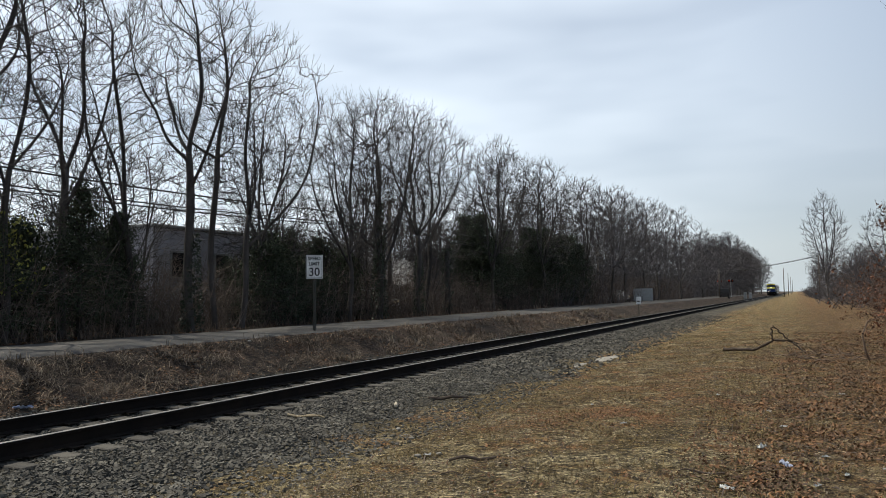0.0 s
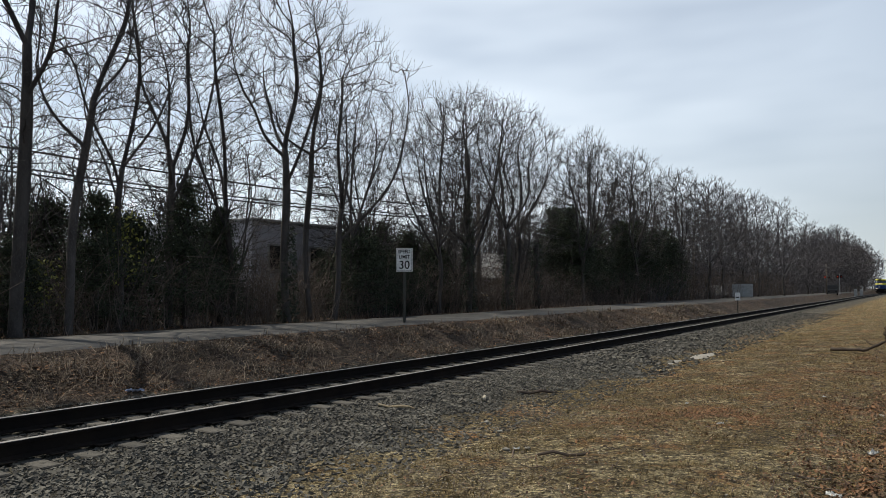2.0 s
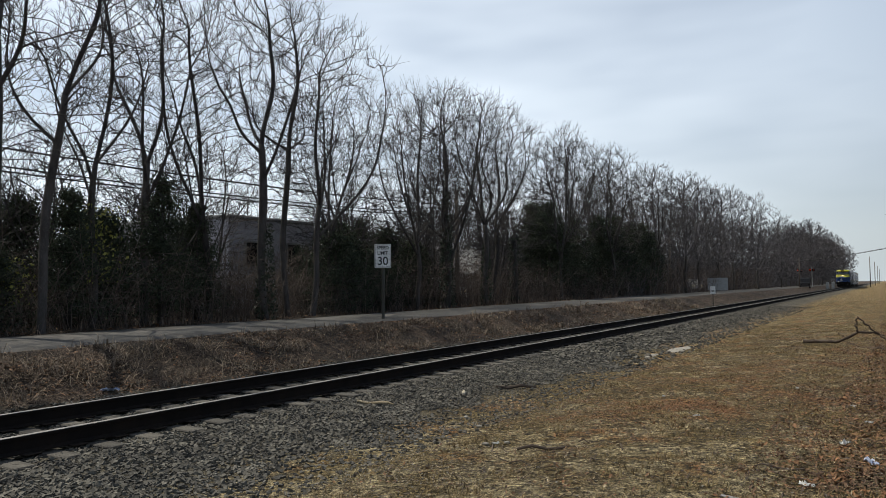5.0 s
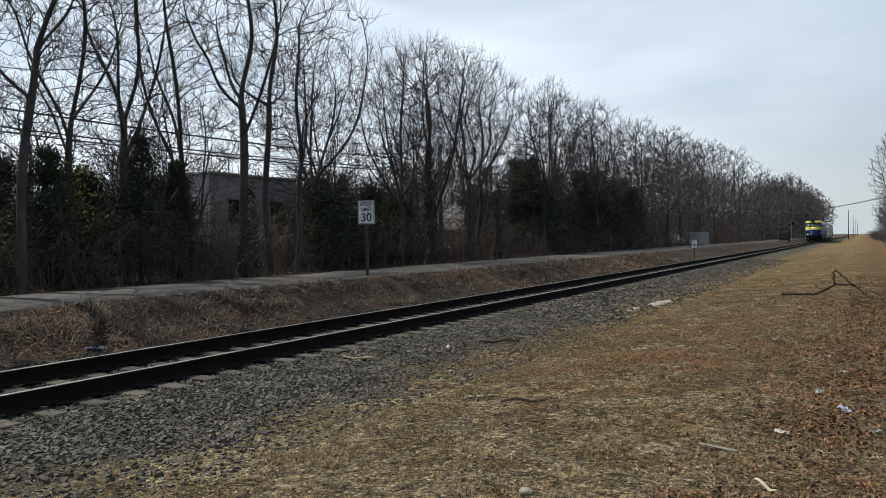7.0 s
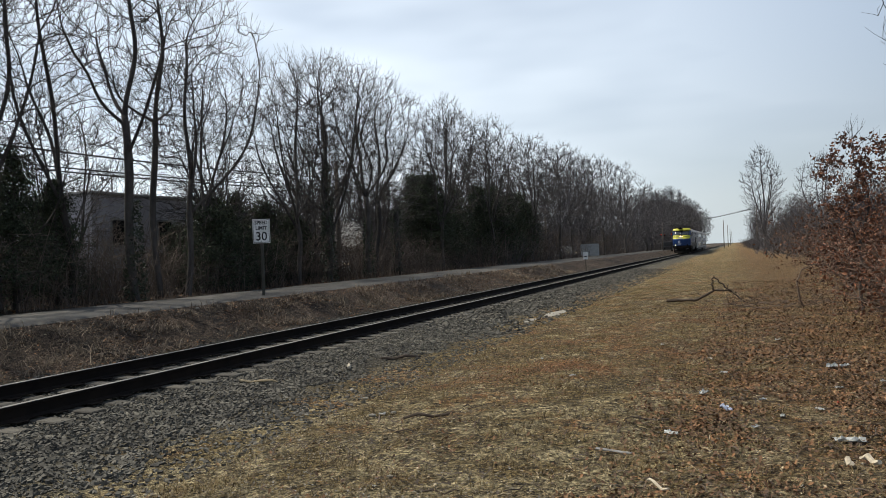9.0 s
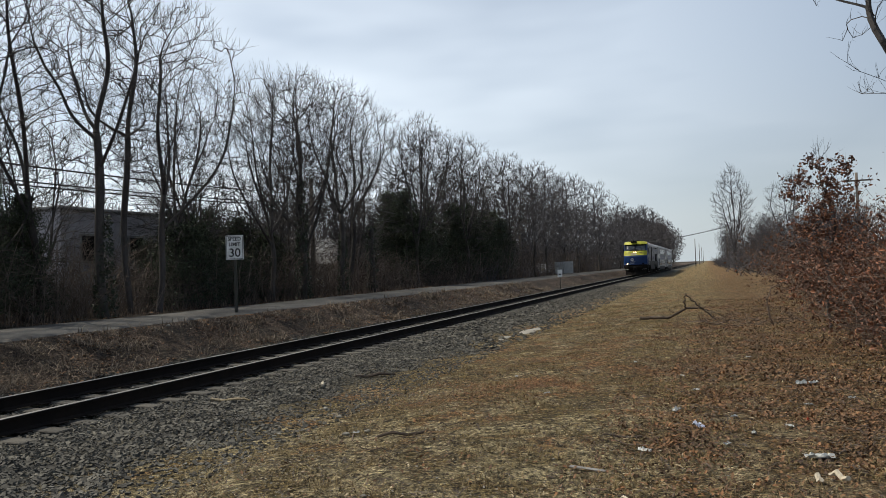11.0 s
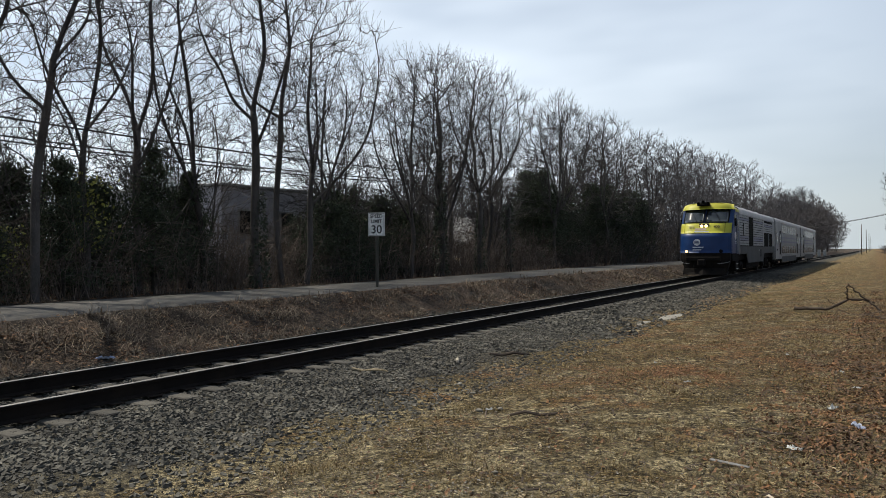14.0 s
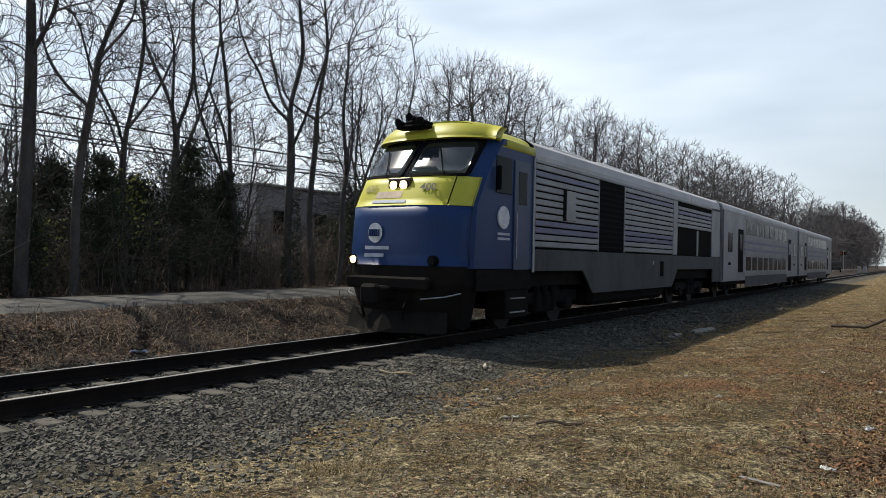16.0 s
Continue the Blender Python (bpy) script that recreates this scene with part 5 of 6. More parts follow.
def wire(name, label, a, b, sag, radius=0.012):
    a, b = Vector(a), Vector(b)
    pts = [a.lerp(b, i / 24) - Vector((0, 0, 4 * sag * (i / 24) * (1 - i / 24))) for i in range(25)]
    tagged(new(name, Shape().tube(pts, radius, 5).mesh(name, CABLE, True)), label, "cable", "overhead cables")


def lines():
    for x, y, h in ((-20.2, -12, 6.6), (-20.2, 34.5, 6.4), (-20.4, 82, 6.8)):
        utility_pole(x, y, h, False, 0.4)
    for z, r in ((5.95, 0.03), (5.45, 0.024), (5.32, 0.024)):
        wire("overhead_cable", "black overhead cable sagging between poles", (-20.05, -12, z + 0.25), (-20.05, 34.5, z), 0.75, r)
        wire("overhead_cable", "black overhead cable sagging between poles", (-20.05, 34.5, z), (-20.25, 82, z + 0.2), 0.6, r)
    for x, y, h in ((-3.6, 257, 9.2), (-3.0, 330, 9.2), (-2.7, 430, 9.4), (-2.4, 540, 9.4)):
        utility_pole(x, y, h, False)
    utility_pole(-14.4, 160, 6.2, False, 0.2)
    utility_pole(4.0, 156, 8.6, False)
    utility_pole(11.6, 66, 8.4)
    wire("crossing_cable", "thick black cable over the level crossing", (-14.4, 160, 5.6), (4.0, 156, 8.3), 0.3, 0.05)
    wire("crossing_cable", "thin black cable over the level crossing", (-14.4, 160, 6.1), (4.0, 156, 8.5), 0.5, 0.03)


lines()


def crossing():
    for x, y in ((-15.7, 175), (-13.0, 171)):
        s = thing("crossing_signal", "level crossing signal with lit red lamps", "signal", "crossing signals", at=pose(x, y, 0.0))
        part("mast", Shape().tube([(0, 0, -0.1), (0, 0, 4.6)], 0.06, 8), GALVANISED, s)
        part("backplate", Shape().block((-0.55, -0.03, 3.75), (0.55, 0.03, 4.3), 0.02), BLACK_METAL, s)
        for dx, lens in ((-0.35, RED_LAMP), (0.35, RED_PLASTIC)):
            part("lamp", Shape().tube([(dx, -0.10, 4.02), (dx, -0.04, 4.02)], 0.11, 12), lens, s, "red signal lens")
    for x, y, h in ((-10.7, 180, 1.6), (-9.9, 186, 1.5)):
        c = thing("relay_cabinet", "pale steel equipment cabinet beside the crossing", "cabinet", "equipment cabinets", at=pose(x, y, -0.15))
        part("housing", Shape().block((-0.3, -0.3, 0.1), (0.3, 0.3, h), 0.03), GALVANISED, c)
        part("base", Shape().block((-0.36, -0.36, -0.1), (0.36, 0.36, 0.1), 0.01), FENCE_BOARD, c)
        part("door", Shape().block((-0.24, -0.325, 0.2), (0.24, -0.302, h - 0.12), 0.005), GALVANISED, c)


crossing()

# ---- things lying on the verge ----


def fallen_branch():
    b = thing("fallen_branch", "dark crooked fallen branch lying on the verge", "branch", at=pose(-1.0, 21.7, ground_z(-1.0, 21.7)))
    b.scale = (0.95, 0.95, 0.85)
    r = random.Random(5)

    def limb(name, points, r0, r1):
        pts, rad, n = [], [], len(points) - 1
        for i in range(n * 4 + 1):
            j, f = min(i // 4, n - 1), i / 4 - min(i // 4, n - 1)
            p = Vector(points[j]).lerp(Vector(points[j + 1]), f)
            pts.append(p + Vector((r.gauss(0, 0.016), r.gauss(0, 0.016), abs(r.gauss(0, 0.014)))))
            rad.append((r0 + (r1 - r0) * i / (4 * n)) * r.uniform(0.8, 1.2))
        part(name, Shape().tube(pts, rad, 7), DARK_WOOD, b, smooth=True)

    limb("limb", [(-0.95, 0.3, 0.06), (-0.55, 0.1, 0.08), (-0.15, 0.0, 0.06), (0.15, -0.05, 0.26), (0.42, -0.08, 0.42), (0.75, -0.1, 0.40), (1.05, -0.15, 0.34)], 0.058, 0.02)
    limb("fork", [(0.40, -0.08, 0.42), (0.36, -0.10, 0.62), (0.38, -0.1, 0.82), (0.44, -0.1, 0.90)], 0.034, 0.014)
    limb("fork", [(0.42, -0.1, 0.88), (0.55, -0.1, 0.70), (0.72, -0.12, 0.52), (0.90, -0.14, 0.38)], 0.018, 0.024)
    limb("fork", [(0.9, -0.13, 0.36), (1.1, -0.2, 0.16), (1.25, -0.25, 0.03)], 0.026, 0.014)
    limb("twig", [(0.78, -0.12, 0.42), (0.80, -0.12, 0.60)], 0.014, 0.008)
    limb("twig", [(0.1, -0.05, 0.22), (-0.05, -0.2, 0.36), (-0.12, -0.25, 0.46)], 0.012, 0.006)
    limb("twig", [(-0.5, 0.1, 0.08), (-0.7, -0.15, 0.14), (-0.95, -0.25, 0.10)], 0.014, 0.006)
    t = thing("brush_pile", "pile of bare grey twigs at the edge of the thicket", "brush pile", at=pose(1.0, 20.3, ground_z(1.0, 20.3)))
    for k in range(46):
        a = r.uniform(0, 6.283)
        p = Vector((r.uniform(-1.3, 1.4), r.uniform(-0.8, 0.8), 0.03))
        d = Vector((math.cos(a), math.sin(a), r.uniform(0.05, 0.6))).normalized()
        pts, step = [p.copy()], r.uniform(0.10, 0.24)
        for i in range(5):
            d = (d + Vector((r.gauss(0, 0.3), r.gauss(0, 0.3), r.gauss(-0.06, 0.2)))).normalized()
            p = p + d * step
            p.z = max(p.z, 0.015)
            pts.append(p.copy())
        w = r.uniform(0.005, 0.012)
        part("twig", Shape().tube(pts, [w, w, w * 0.85, w * 0.7, w * 0.5, w * 0.3], 4), STEM if k % 3 else DARK_WOOD, t)
    n = thing("bent_stick", "pale bent stick leaning out of the thicket", "stick", at=pose(1.35, 19.6, ground_z(1.35, 19.6)))
    part("stem", Shape().tube([(0.15, 0, 0.0), (0.05, 0, 0.25), (0.0, 0, 0.65), (0.12, 0.05, 0.95), (0.45, 0.1, 1.1)], [0.02, 0.026, 0.024, 0.02, 0.012], 6), STEM, n, smooth=True)


fallen_branch()


def litter():
    r = random.Random(17)

    def stick(name, label, x, y, length, turn, rad, mat, bend=0.02):
        z = ground_z(x, y) + rad + 0.012
        c, s = math.cos(radians(turn)), math.sin(radians(turn))
        pts = [(x + c * f * length, y + s * f * length, z + bend * math.sin(9 * f + x)) for f in (-0.5, -0.2, 0.1, 0.35, 0.5)]
        tagged(new(name, Shape().tube(pts, [rad * 0.8, rad, rad, rad * 0.8, rad * 0.5], 6).mesh(name, mat)), label, "stick", "sticks on the ground")

    stick("pale_stick", "pale splintered stick lying on the ballast", -6.1, 10.6, 0.42, 118, 0.03, PALE_WOOD)
    stick("dark_stick", "dark stick lying on the ballast", -5.75, 11.9, 0.75, 40, 0.03, DARK_WOOD)
    stick("dark_stick", "dark twig lying on the dead grass", -3.2, 7.25, 0.55, 25, 0.018, DARK_WOOD)
    stick("pale_stick", "pale broken stick on the verge", 0.85, 6.05, 0.2, 120, 0.024, PALE_WOOD)
    stick("pale_stick", "pale broken stick on the verge", 0.70, 5.95, 0.15, 100, 0.022, PALE_WOOD)
    stick("pale_stick", "thin pale stick on the verge", -0.57, 5.2, 0.3, 125, 0.012, PALE_WOOD)
    stick("pale_stick", "grey weathered stick beside the rails", -6.75, 9.0, 0.6, 15, 0.02, CHIP)
    for k in range(60):
        x, y = r.uniform(-4.4, 3), 3 + 22 * r.random() ** 1.5
        stick("twig", "small dark twig on the dead grass", x, y, r.uniform(0.15, 0.5), r.uniform(0, 360), r.uniform(0.004, 0.009), DARK_WOOD if r.random() < 0.6 else STEM)
    slat = Shape().block((-0.15, -0.022, 0), (0.15, 0.022, 0.010), 0.004)
    o = tagged(new("wood_slat", slat.mesh("wood_slat", FENCE_BOARD)), "flat grey wooden slat on the verge", "slat")
    o.matrix_basis = pose(-1.0, 6.02, ground_z(-1.0, 6.02) + 0.015, 2, 3, -5)
    st = Shape()
    for k in range(1):
        bm = bmesh.new()
        bmesh.ops.create_icosphere(bm, subdivisions=2, radius=1)
        for v in bm.verts:
            v.co *= 1 + 0.18 * noise.noise(v.co * 1.5)
        bm.verts.index_update()
        st.add([(v.co.x * 0.055, v.co.y * 0.04, v.co.z * 0.025) for v in bm.verts], [[v.index for v in f.verts] for f in bm.faces])
        bm.free()
    me = st.mesh("stone", SAND, True)
    for x, y, k in ((-1.97, 4.45, 1.0), (-4.0, 7.45, 0.9), (-3.8, 7.6, 0.7), (-4.6, 8.4, 0.8), (-5.2, 9.1, 0.9), (-2.6, 5.1, 0.5), (-12.9, 24.5, 1.6), (-13.1, 15.0, 1.4), (-13.2, 8.9, 1.3)):
        o = tagged(new("stone", me), "pale rounded stone on the ground", "stone", "loose stones")
        o.matrix_basis = pose(x, y, ground_z(x, y) + 0.012, 0, 0, r.uniform(0, 180))
        o.scale = (k,) * 3

    def crumple(name, label, x, y, w, d, h, mat, seed, cat):
        w, d, h = w * 0.7, d * 0.7, h * 0.6
        s = Shape()
        us = [i / 7 for i in range(8)]
        s.sheet(lambda u, v: (((u - 0.5) * w + 0.02 * noise.noise((u * 4, v * 4, seed)), (v - 0.5) * d * (0.7 + 0.4 * noise.noise((u * 3, seed, 1))), 0.012 + h * abs(noise.noise((u * 3.5, v * 3.5, seed + 2)))), (0, 0, -1)), us, us, 0.003)
        o = tagged(new(name, s.mesh(name, mat)), label, cat)
        o.matrix_basis = pose(x, y, ground_z(x, y) + 0.006, 0, 0, seed * 37 % 360)

    crumple("plastic_wrapper", "crumpled white plastic wrapper on the leaves", 1.15, 10.4, 0.42, 0.18, 0.11, PLASTIC_WHITE, 1, "wrapper")
    crumple("paper_scrap", "torn white paper scrap on the leaves", -0.4, 8.65, 0.22, 0.12, 0.09, PLASTIC_WHITE, 2, "paper")
    crumple("blue_wrapper", "crumpled blue and white wrapper on the leaves", -0.15, 7.8, 0.24, 0.15, 0.10, PLASTIC_BLUE, 3, "wrapper")
    crumple("paper_scrap", "torn white paper scrap on the grass", -0.6, 6.75, 0.18, 0.10, 0.06, PLASTIC_WHITE, 4, "paper")
    crumple("plastic_wrapper", "grey crumpled plastic film on the verge", 0.8, 6.65, 0.34, 0.26, 0.08, PLASTIC_WHITE, 5, "wrapper")
    crumple("blue_wrapper", "blue and white wrapper on the bank", -11.2, 7.5, 0.4, 0.24, 0.14, PLASTIC_BLUE, 6, "wrapper")
    crumple("red_scrap", "small red plastic scrap on the leaves", 0.9, 8.2, 0.07, 0.05, 0.04, RED_PLASTIC, 7, "scrap")
    for i, (x, y) in enumerate(((-3.9, 7.5), (-2.1, 9.6), (-1.2, 12.5), (-0.4, 11.0), (0.6, 13.4), (1.0, 9.0), (0.2, 8.3), (0.35, 7.5), (0.7, 7.9), (-0.2, 9.9), (1.5, 9.4), (0.1, 7.1), (-3.0, 11.5), (-13.2, 12.0), (-12.9, 20.5), (-13.3, 26.0), (-16.2, 31.5))):
        crumple("paper_scrap", "small pale paper scrap on the ground", x, y, 0.12, 0.08, 0.05, PLASTIC_WHITE, 10 + i, "paper")
    # spilled pale sand beside the ballast
    for i, (x, y, w, d) in enumerate(((-5.05, 21.3, 0.30, 1.2), (-5.3, 19.2, 0.12, 0.6))):
        s = Shape()
        ring = [(x, y, ground_z(x, y) + 0.05)]
        for k in range(20):
            a = 2 * math.pi * k / 20
            q = 1 + 0.35 * noise.noise((math.cos(a) * 1.5, math.sin(a) * 1.5, i * 3.0))
            px, py = x + math.cos(a) * w * q, y + math.sin(a) * d * q
            ring.append((px, py, ground_z(px, py) - 0.005))
        s.add(ring, [(0, 1 + k, 1 + (k + 1) % 20) for k in range(20)])
        tagged(new("sand_patch", s.mesh("sand_patch", SAND, True)), "spill of pale sand at the edge of the ballast", "sand", kind="stuff")


litter()

# ---- the train ----
WHEELS = []
HALF = 1.5


def nose_y(x, z):
    """How far back the cab front lies at this height and half-width."""
    rows = [(0.0, 0.16), (0.9, 0.05), (1.6, 0.0), (2.62, 0.10), (3.24, 0.455), (4.06, 1.178), (4.6, 1.45)]
    for (z0, a), (z1, b) in zip(rows, rows[1:]):
        if z <= z1:
            s = a + (b - a) * (z - z0) / (z1 - z0)
            break
    return s + 0.72 * abs(x / HALF) ** 4.0


def cab_plate(z0, z1, x0, x1, proud=0.0, thick=0.05, nx=15, nz=4):
    s = Shape()
    xs = [x0 + (x1 - x0) * i / (nx - 1) for i in range(nx)]
    zs = [z0 + (z1 - z0) * i / (nz - 1) for i in range(nz)]
    return s.sheet(lambda x, z: ((x, nose_y(x, z) - proud, z), (0, 1, 0)), xs, zs, thick)


def roof_line(half, base, eave, top, n=9):
    """Cross-section of a car body: straight sides and a curved roof."""
    pts = [(-half, base), (half, base), (half, eave)]
    for i in range(1, n):
        a = math.pi * i / n
        pts.append((half * math.cos(a) ** 1 if True else 0, eave + (top - eave) * math.sin(a) ** 0.6))
    return pts + [(-half, eave)]


def wheelset(parent, y, r=0.5, gauge=0.755):
    s = Shape()
    for k in (-1, 1):
        s.tube([(k * (gauge - 0.05), 0, 0), (k * (gauge + 0.07), 0, 0)], r, 24)
        s.tube([(k * (gauge - 0.075), 0, 0), (k * (gauge - 0.05), 0, 0)], r + 0.026, 24)
        for a in range(6):
            c, n = math.cos(a * math.pi / 3), math.sin(a * math.pi / 3)
            s.tube([(k * (gauge + 0.069), c * 0.2, n * 0.2), (k * (gauge + 0.085), c * 0.2, n * 0.2)], 0.05, 8)
    s.tube([(-gauge, 0, 0), (gauge, 0, 0)], 0.09, 12)
    w = part("wheelset", s, WHEEL_STEEL, parent, "steel wheels on an axle")
    w.matrix_basis = pose(0, y, r)
    WHEELS.append((w, y, r))


def bogie(parent, y, base=2.7, wheel=0.5):
    s = Shape()
    for k in (-1, 1):
        s.block((k * 1.12 - 0.09, y - base / 2 - 0.6, 0.52), (k * 1.12 + 0.09, y + base / 2 + 0.6, 0.82), 0.04)
        s.block((k * 1.12 - 0.12, y - 0.55, 0.32), (k * 1.12 + 0.12, y + 0.55, 0.72), 0.05)
        for q in (-base / 2, base / 2):
            s.block((k * 1.13 - 0.14, y + q - 0.2, 0.34), (k * 1.13 + 0.14, y + q + 0.2, 0.66), 0.05)
        for q in (-0.45, 0.0, 0.45):
            s.tube([(k * 1.2, y + q, 0.42), (k * 1.2, y + q, 0.95)], 0.10, 10)
    s.block((-1.1, y - 0.35, 0.5), (1.1, y + 0.35, 0.95), 0.05)
    part("bogie", s, UNDER, parent, "black bogie frame with springs")
    for q in (-base / 2, base / 2):
        wheelset(parent, y + q, wheel)


def rivet_band(parent, side, y0, y1, z0, z1, rows, mats):
    """Corrugated side panels, one board above another."""
    h = (z1 - z0) / rows
    for i in range(rows):
        mat = mats.get(i, SILVER)
        me = Shape().block((0, y0, z0 + i * h + 0.034), (0.036, y1, z0 + (i + 1) * h), 0.012).mesh("side_panel", mat)
        o = new("side_panel", me)
        o.parent = parent
        o.matrix_basis = pose(side * (HALF - 0.03) if side > 0 else -(HALF - 0.03) - 0.032, 0, 0)


def locomotive():
    L = thing("locomotive", "yellow, blue and silver diesel passenger locomotive", "locomotive")
    rear = 21.6
    core = Shape().prism(roof_line(HALF - 0.03, 1.30, 3.95, 4.47, 12), 3.35, rear)
    part("body", core, BLACK_METAL, L, "silver-sided locomotive body")
    # roof skin over the engine room
    prof = roof_line(HALF - 0.01, 3.86, 3.97, 4.45, 12)
    part("roof", Shape().prism(prof, 3.45, 16.9).prism(prof, 16.94, rear), ROOF_GREY, L, "pale grey rounded roof", )
    for y in (6.0, 9.2, 12.4, 15.5):
        part("roof_hatch", Shape().block((-0.75, y, 4.44), (0.75, y + 2.2, 4.54), 0.04), ROOF_GREY, L)
    part("exhaust", Shape().block((-0.4, 11.75, 4.4), (0.4, 12.25, 4.62), 0.04), UNDER, L)
    # cab
    cab = Shape()
    xs = [-HALF + 2 * HALF * i / 16 for i in range(17)]
    ring_low = [(x, nose_y(x, 1.4) + 0.06, 1.38) for x in xs]
    ring_mid = [(x, nose_y(x, 2.62) + 0.06, 2.62) for x in xs]
    ring_win = [(x, nose_y(x, 3.32) + 0.06, 3.32) for x in xs]
    ring_top = [(x, nose_y(x, 4.06) + 0.06, 4.10) for x in xs]
    vs, fs = [], []
    rings = [ring_low, ring_mid, ring_win, ring_top]
    for ring in rings:
        vs += ring + [(HALF - 0.02, 3.4, ring[0][2]), (-HALF + 0.02, 3.4, ring[0][2])]
    m = 19
    for k in range(3):
        for i in range(m):
            fs.append((k * m + i, k * m + (i + 1) % m, (k + 1) * m + (i + 1) % m, (k + 1) * m + i))
    fs += [tuple(range(m - 1, -1, -1)), tuple(range(3 * m, 4 * m))]
    part("cab_shell", cab.add(vs, fs), BLUE, L, "blue painted cab")
    lower = part("nose", cab_plate(1.42, 2.60, -1.46, 1.46, 0.0, 0.06, 19, 6), BLUE, L, "blue lower nose", True)
    yellow = part("nose_band", cab_plate(2.605, 3.205, -1.46, 1.46, 0.006, 0.06, 19, 5), YELLOW, L, "yellow band under the windshield", True)
    for x in (-1.15, 1.15):
        part("panel_seam", cab_plate(2.62, 3.20, x - 0.008, x + 0.008, 0.010, 0.01, 2, 4), BLACK_METAL, L)
    for a, b in ((-1.28, -0.06), (0.06, 1.28)):
        w = part("windshield", cab_plate(3.27, 4.02, a, b, 0.012, 0.02, 12, 5), WINDSHIELD, L, "raked windshield pane", True)
        fr = Shape()
        fr.sheet(lambda x, z: ((x, nose_y(x, z) - 0.02, z), (0, 1, 0)), [a + (b - a) * i / 11 for i in range(12)], [3.215, 3.27], 0.04)
        fr.sheet(lambda x, z: ((x, nose_y(x, z) - 0.02, z), (0, 1, 0)), [a + (b - a) * i / 11 for i in range(12)], [4.02, 4.07], 0.04)
        for e in (a, b):
            fr.sheet(lambda x, z: ((x, nose_y(x, z) - 0.02, z), (0, 1, 0)), [e - 0.03, e + 0.03], [3.27, 3.5, 3.75, 4.02], 0.04)
        part("window_frame", fr, BLACK_METAL, w, "black rubber window frame")
        mid = (a + b) / 2
        pts = [(mid + 0.25 * (1 if a > 0 else 1), nose_y(mid + 0.25, 3.25) - 0.05, 3.25), (mid + 0.05, nose_y(mid, 3.6) - 0.05, 3.6), (mid - 0.12, nose_y(mid - 0.1, 3.85) - 0.05, 3.85)]
        part("wiper", Shape().tube(pts, 0.012, 5), BLACK_METAL, w, "black windshield wiper")
    # yellow brow above the glass, running back over the cab
    brow = Shape()
    us = [-1.5 + 3.0 * i / 18 for i in range(19)]
    outline = [4.05, 4.10, 4.18, 4.28, 4.36]
    def brow_pt(x, z):
        k = (z - 4.02) / 0.34
        return (x * (1 - 0.05 * k), nose_y(x * 0.96, 4.06) - 0.20 + 0.36 * k * k, z + 0.10 * (1 - abs(x / 1.5) ** 3) * k), (0, 1, 0)
    brow.sheet(brow_pt, us, outline, 0.25)
    part("brow", brow, YELLOW, L, "yellow roof brow above the windshield", True)
    rr = Shape()
    ys = [1.0, 1.4, 1.8, 2.4, 3.0, 3.42]
    def roof_pt(x, y):
        y2 = max(y, nose_y(x * 0.96, 4.06) + 0.1)
        return (x, y2, 3.98 + 0.47 * max(0.0, 1 - abs(x / 1.5) ** 4) ** 0.7), (0, 0, -1)
    rr.sheet(roof_pt, us, ys, 0.05)
    for k in (-1, 1):
        rr.block((k * 1.475 - 0.03, 2.05, 3.92), (k * 1.475 + 0.03, 3.42, 4.10), 0.02)
    part("cab_roof", rr, YELLOW, L, "yellow cab roof", True)
    # black horn cluster and camera on the brow
    hn = Shape().block((-0.34, 0.86, 4.28), (0.10, 1.15, 4.48), 0.07)
    hn.block((-0.50, 0.80, 4.27), (0.26, 1.1, 4.35), 0.03)
    for x, z in ((-0.40, 4.40), (-0.12, 4.50), (0.16, 4.40)):
        hn.tube([(x, 1.2, z), (x, 0.86, z), (x, 0.76, z)], [0.035, 0.045, 0.09], 10)
    part("horn", hn, BLACK_METAL, L, "black horn cluster on the roof")
    part("marker_light_pod", Shape().block((-0.28, nose_y(0, 3.06) - 0.05, 2.88), (0.28, nose_y(0, 3.06) + 0.15, 3.18), 0.02), material("dark amber pod", (0.06, 0.03, 0.015), 0.5), L, "dark headlight pod")
    for x in (-0.125, 0.125):
        y = nose_y(0, 3.06)
        h = part("headlight", Shape().tube([(x, y - 0.05, 3.03), (x, y - 0.075, 3.03)], 0.09, 16), LAMP_ON, L, "lit warm white headlight")
        part("bezel", Shape().tube([(x, y - 0.045, 3.03), (x, y - 0.06, 3.03)], 0.12, 16), BLACK_METAL, h)
    for x, mat, lab in ((-0.98, LAMP_ON, "lit ditch light"), (0.98, DARK_GLASS, "unlit ditch light")):
        y = nose_y(x, 1.5)
        d = part("ditch_light", Shape().tube([(x, y - 0.02, 1.52), (x, y - 0.06, 1.52)], 0.075, 16), mat, L, lab)
        part("bezel", Shape().tube([(x, y + 0.05, 1.52), (x, y - 0.045, 1.52)], 0.105, 16), BLACK_METAL, d)
    # number and operator's mark on the nose
    for x in (-0.72, 0.72):
        s0 = nose_y(x, 2.97)
        slope = math.degrees(math.atan2(nose_y(x, 3.2) - nose_y(x, 2.8), 0.4))
        turn = math.degrees(math.atan2(nose_y(x + 0.05, 3) - nose_y(x - 0.05, 3), 0.1))
        lettering("number", "400", 0.23, BLACK_PAINT if x > 0 else material("faded number paint", (0.28, 0.26, 0.06), 0.6), yellow, Matrix.Translation((x, s0 - 0.035, 2.97)) @ Matrix.Rotation(radians(turn), 4, "Z") @ Matrix.Rotation(radians(90 - slope), 4, "X"))
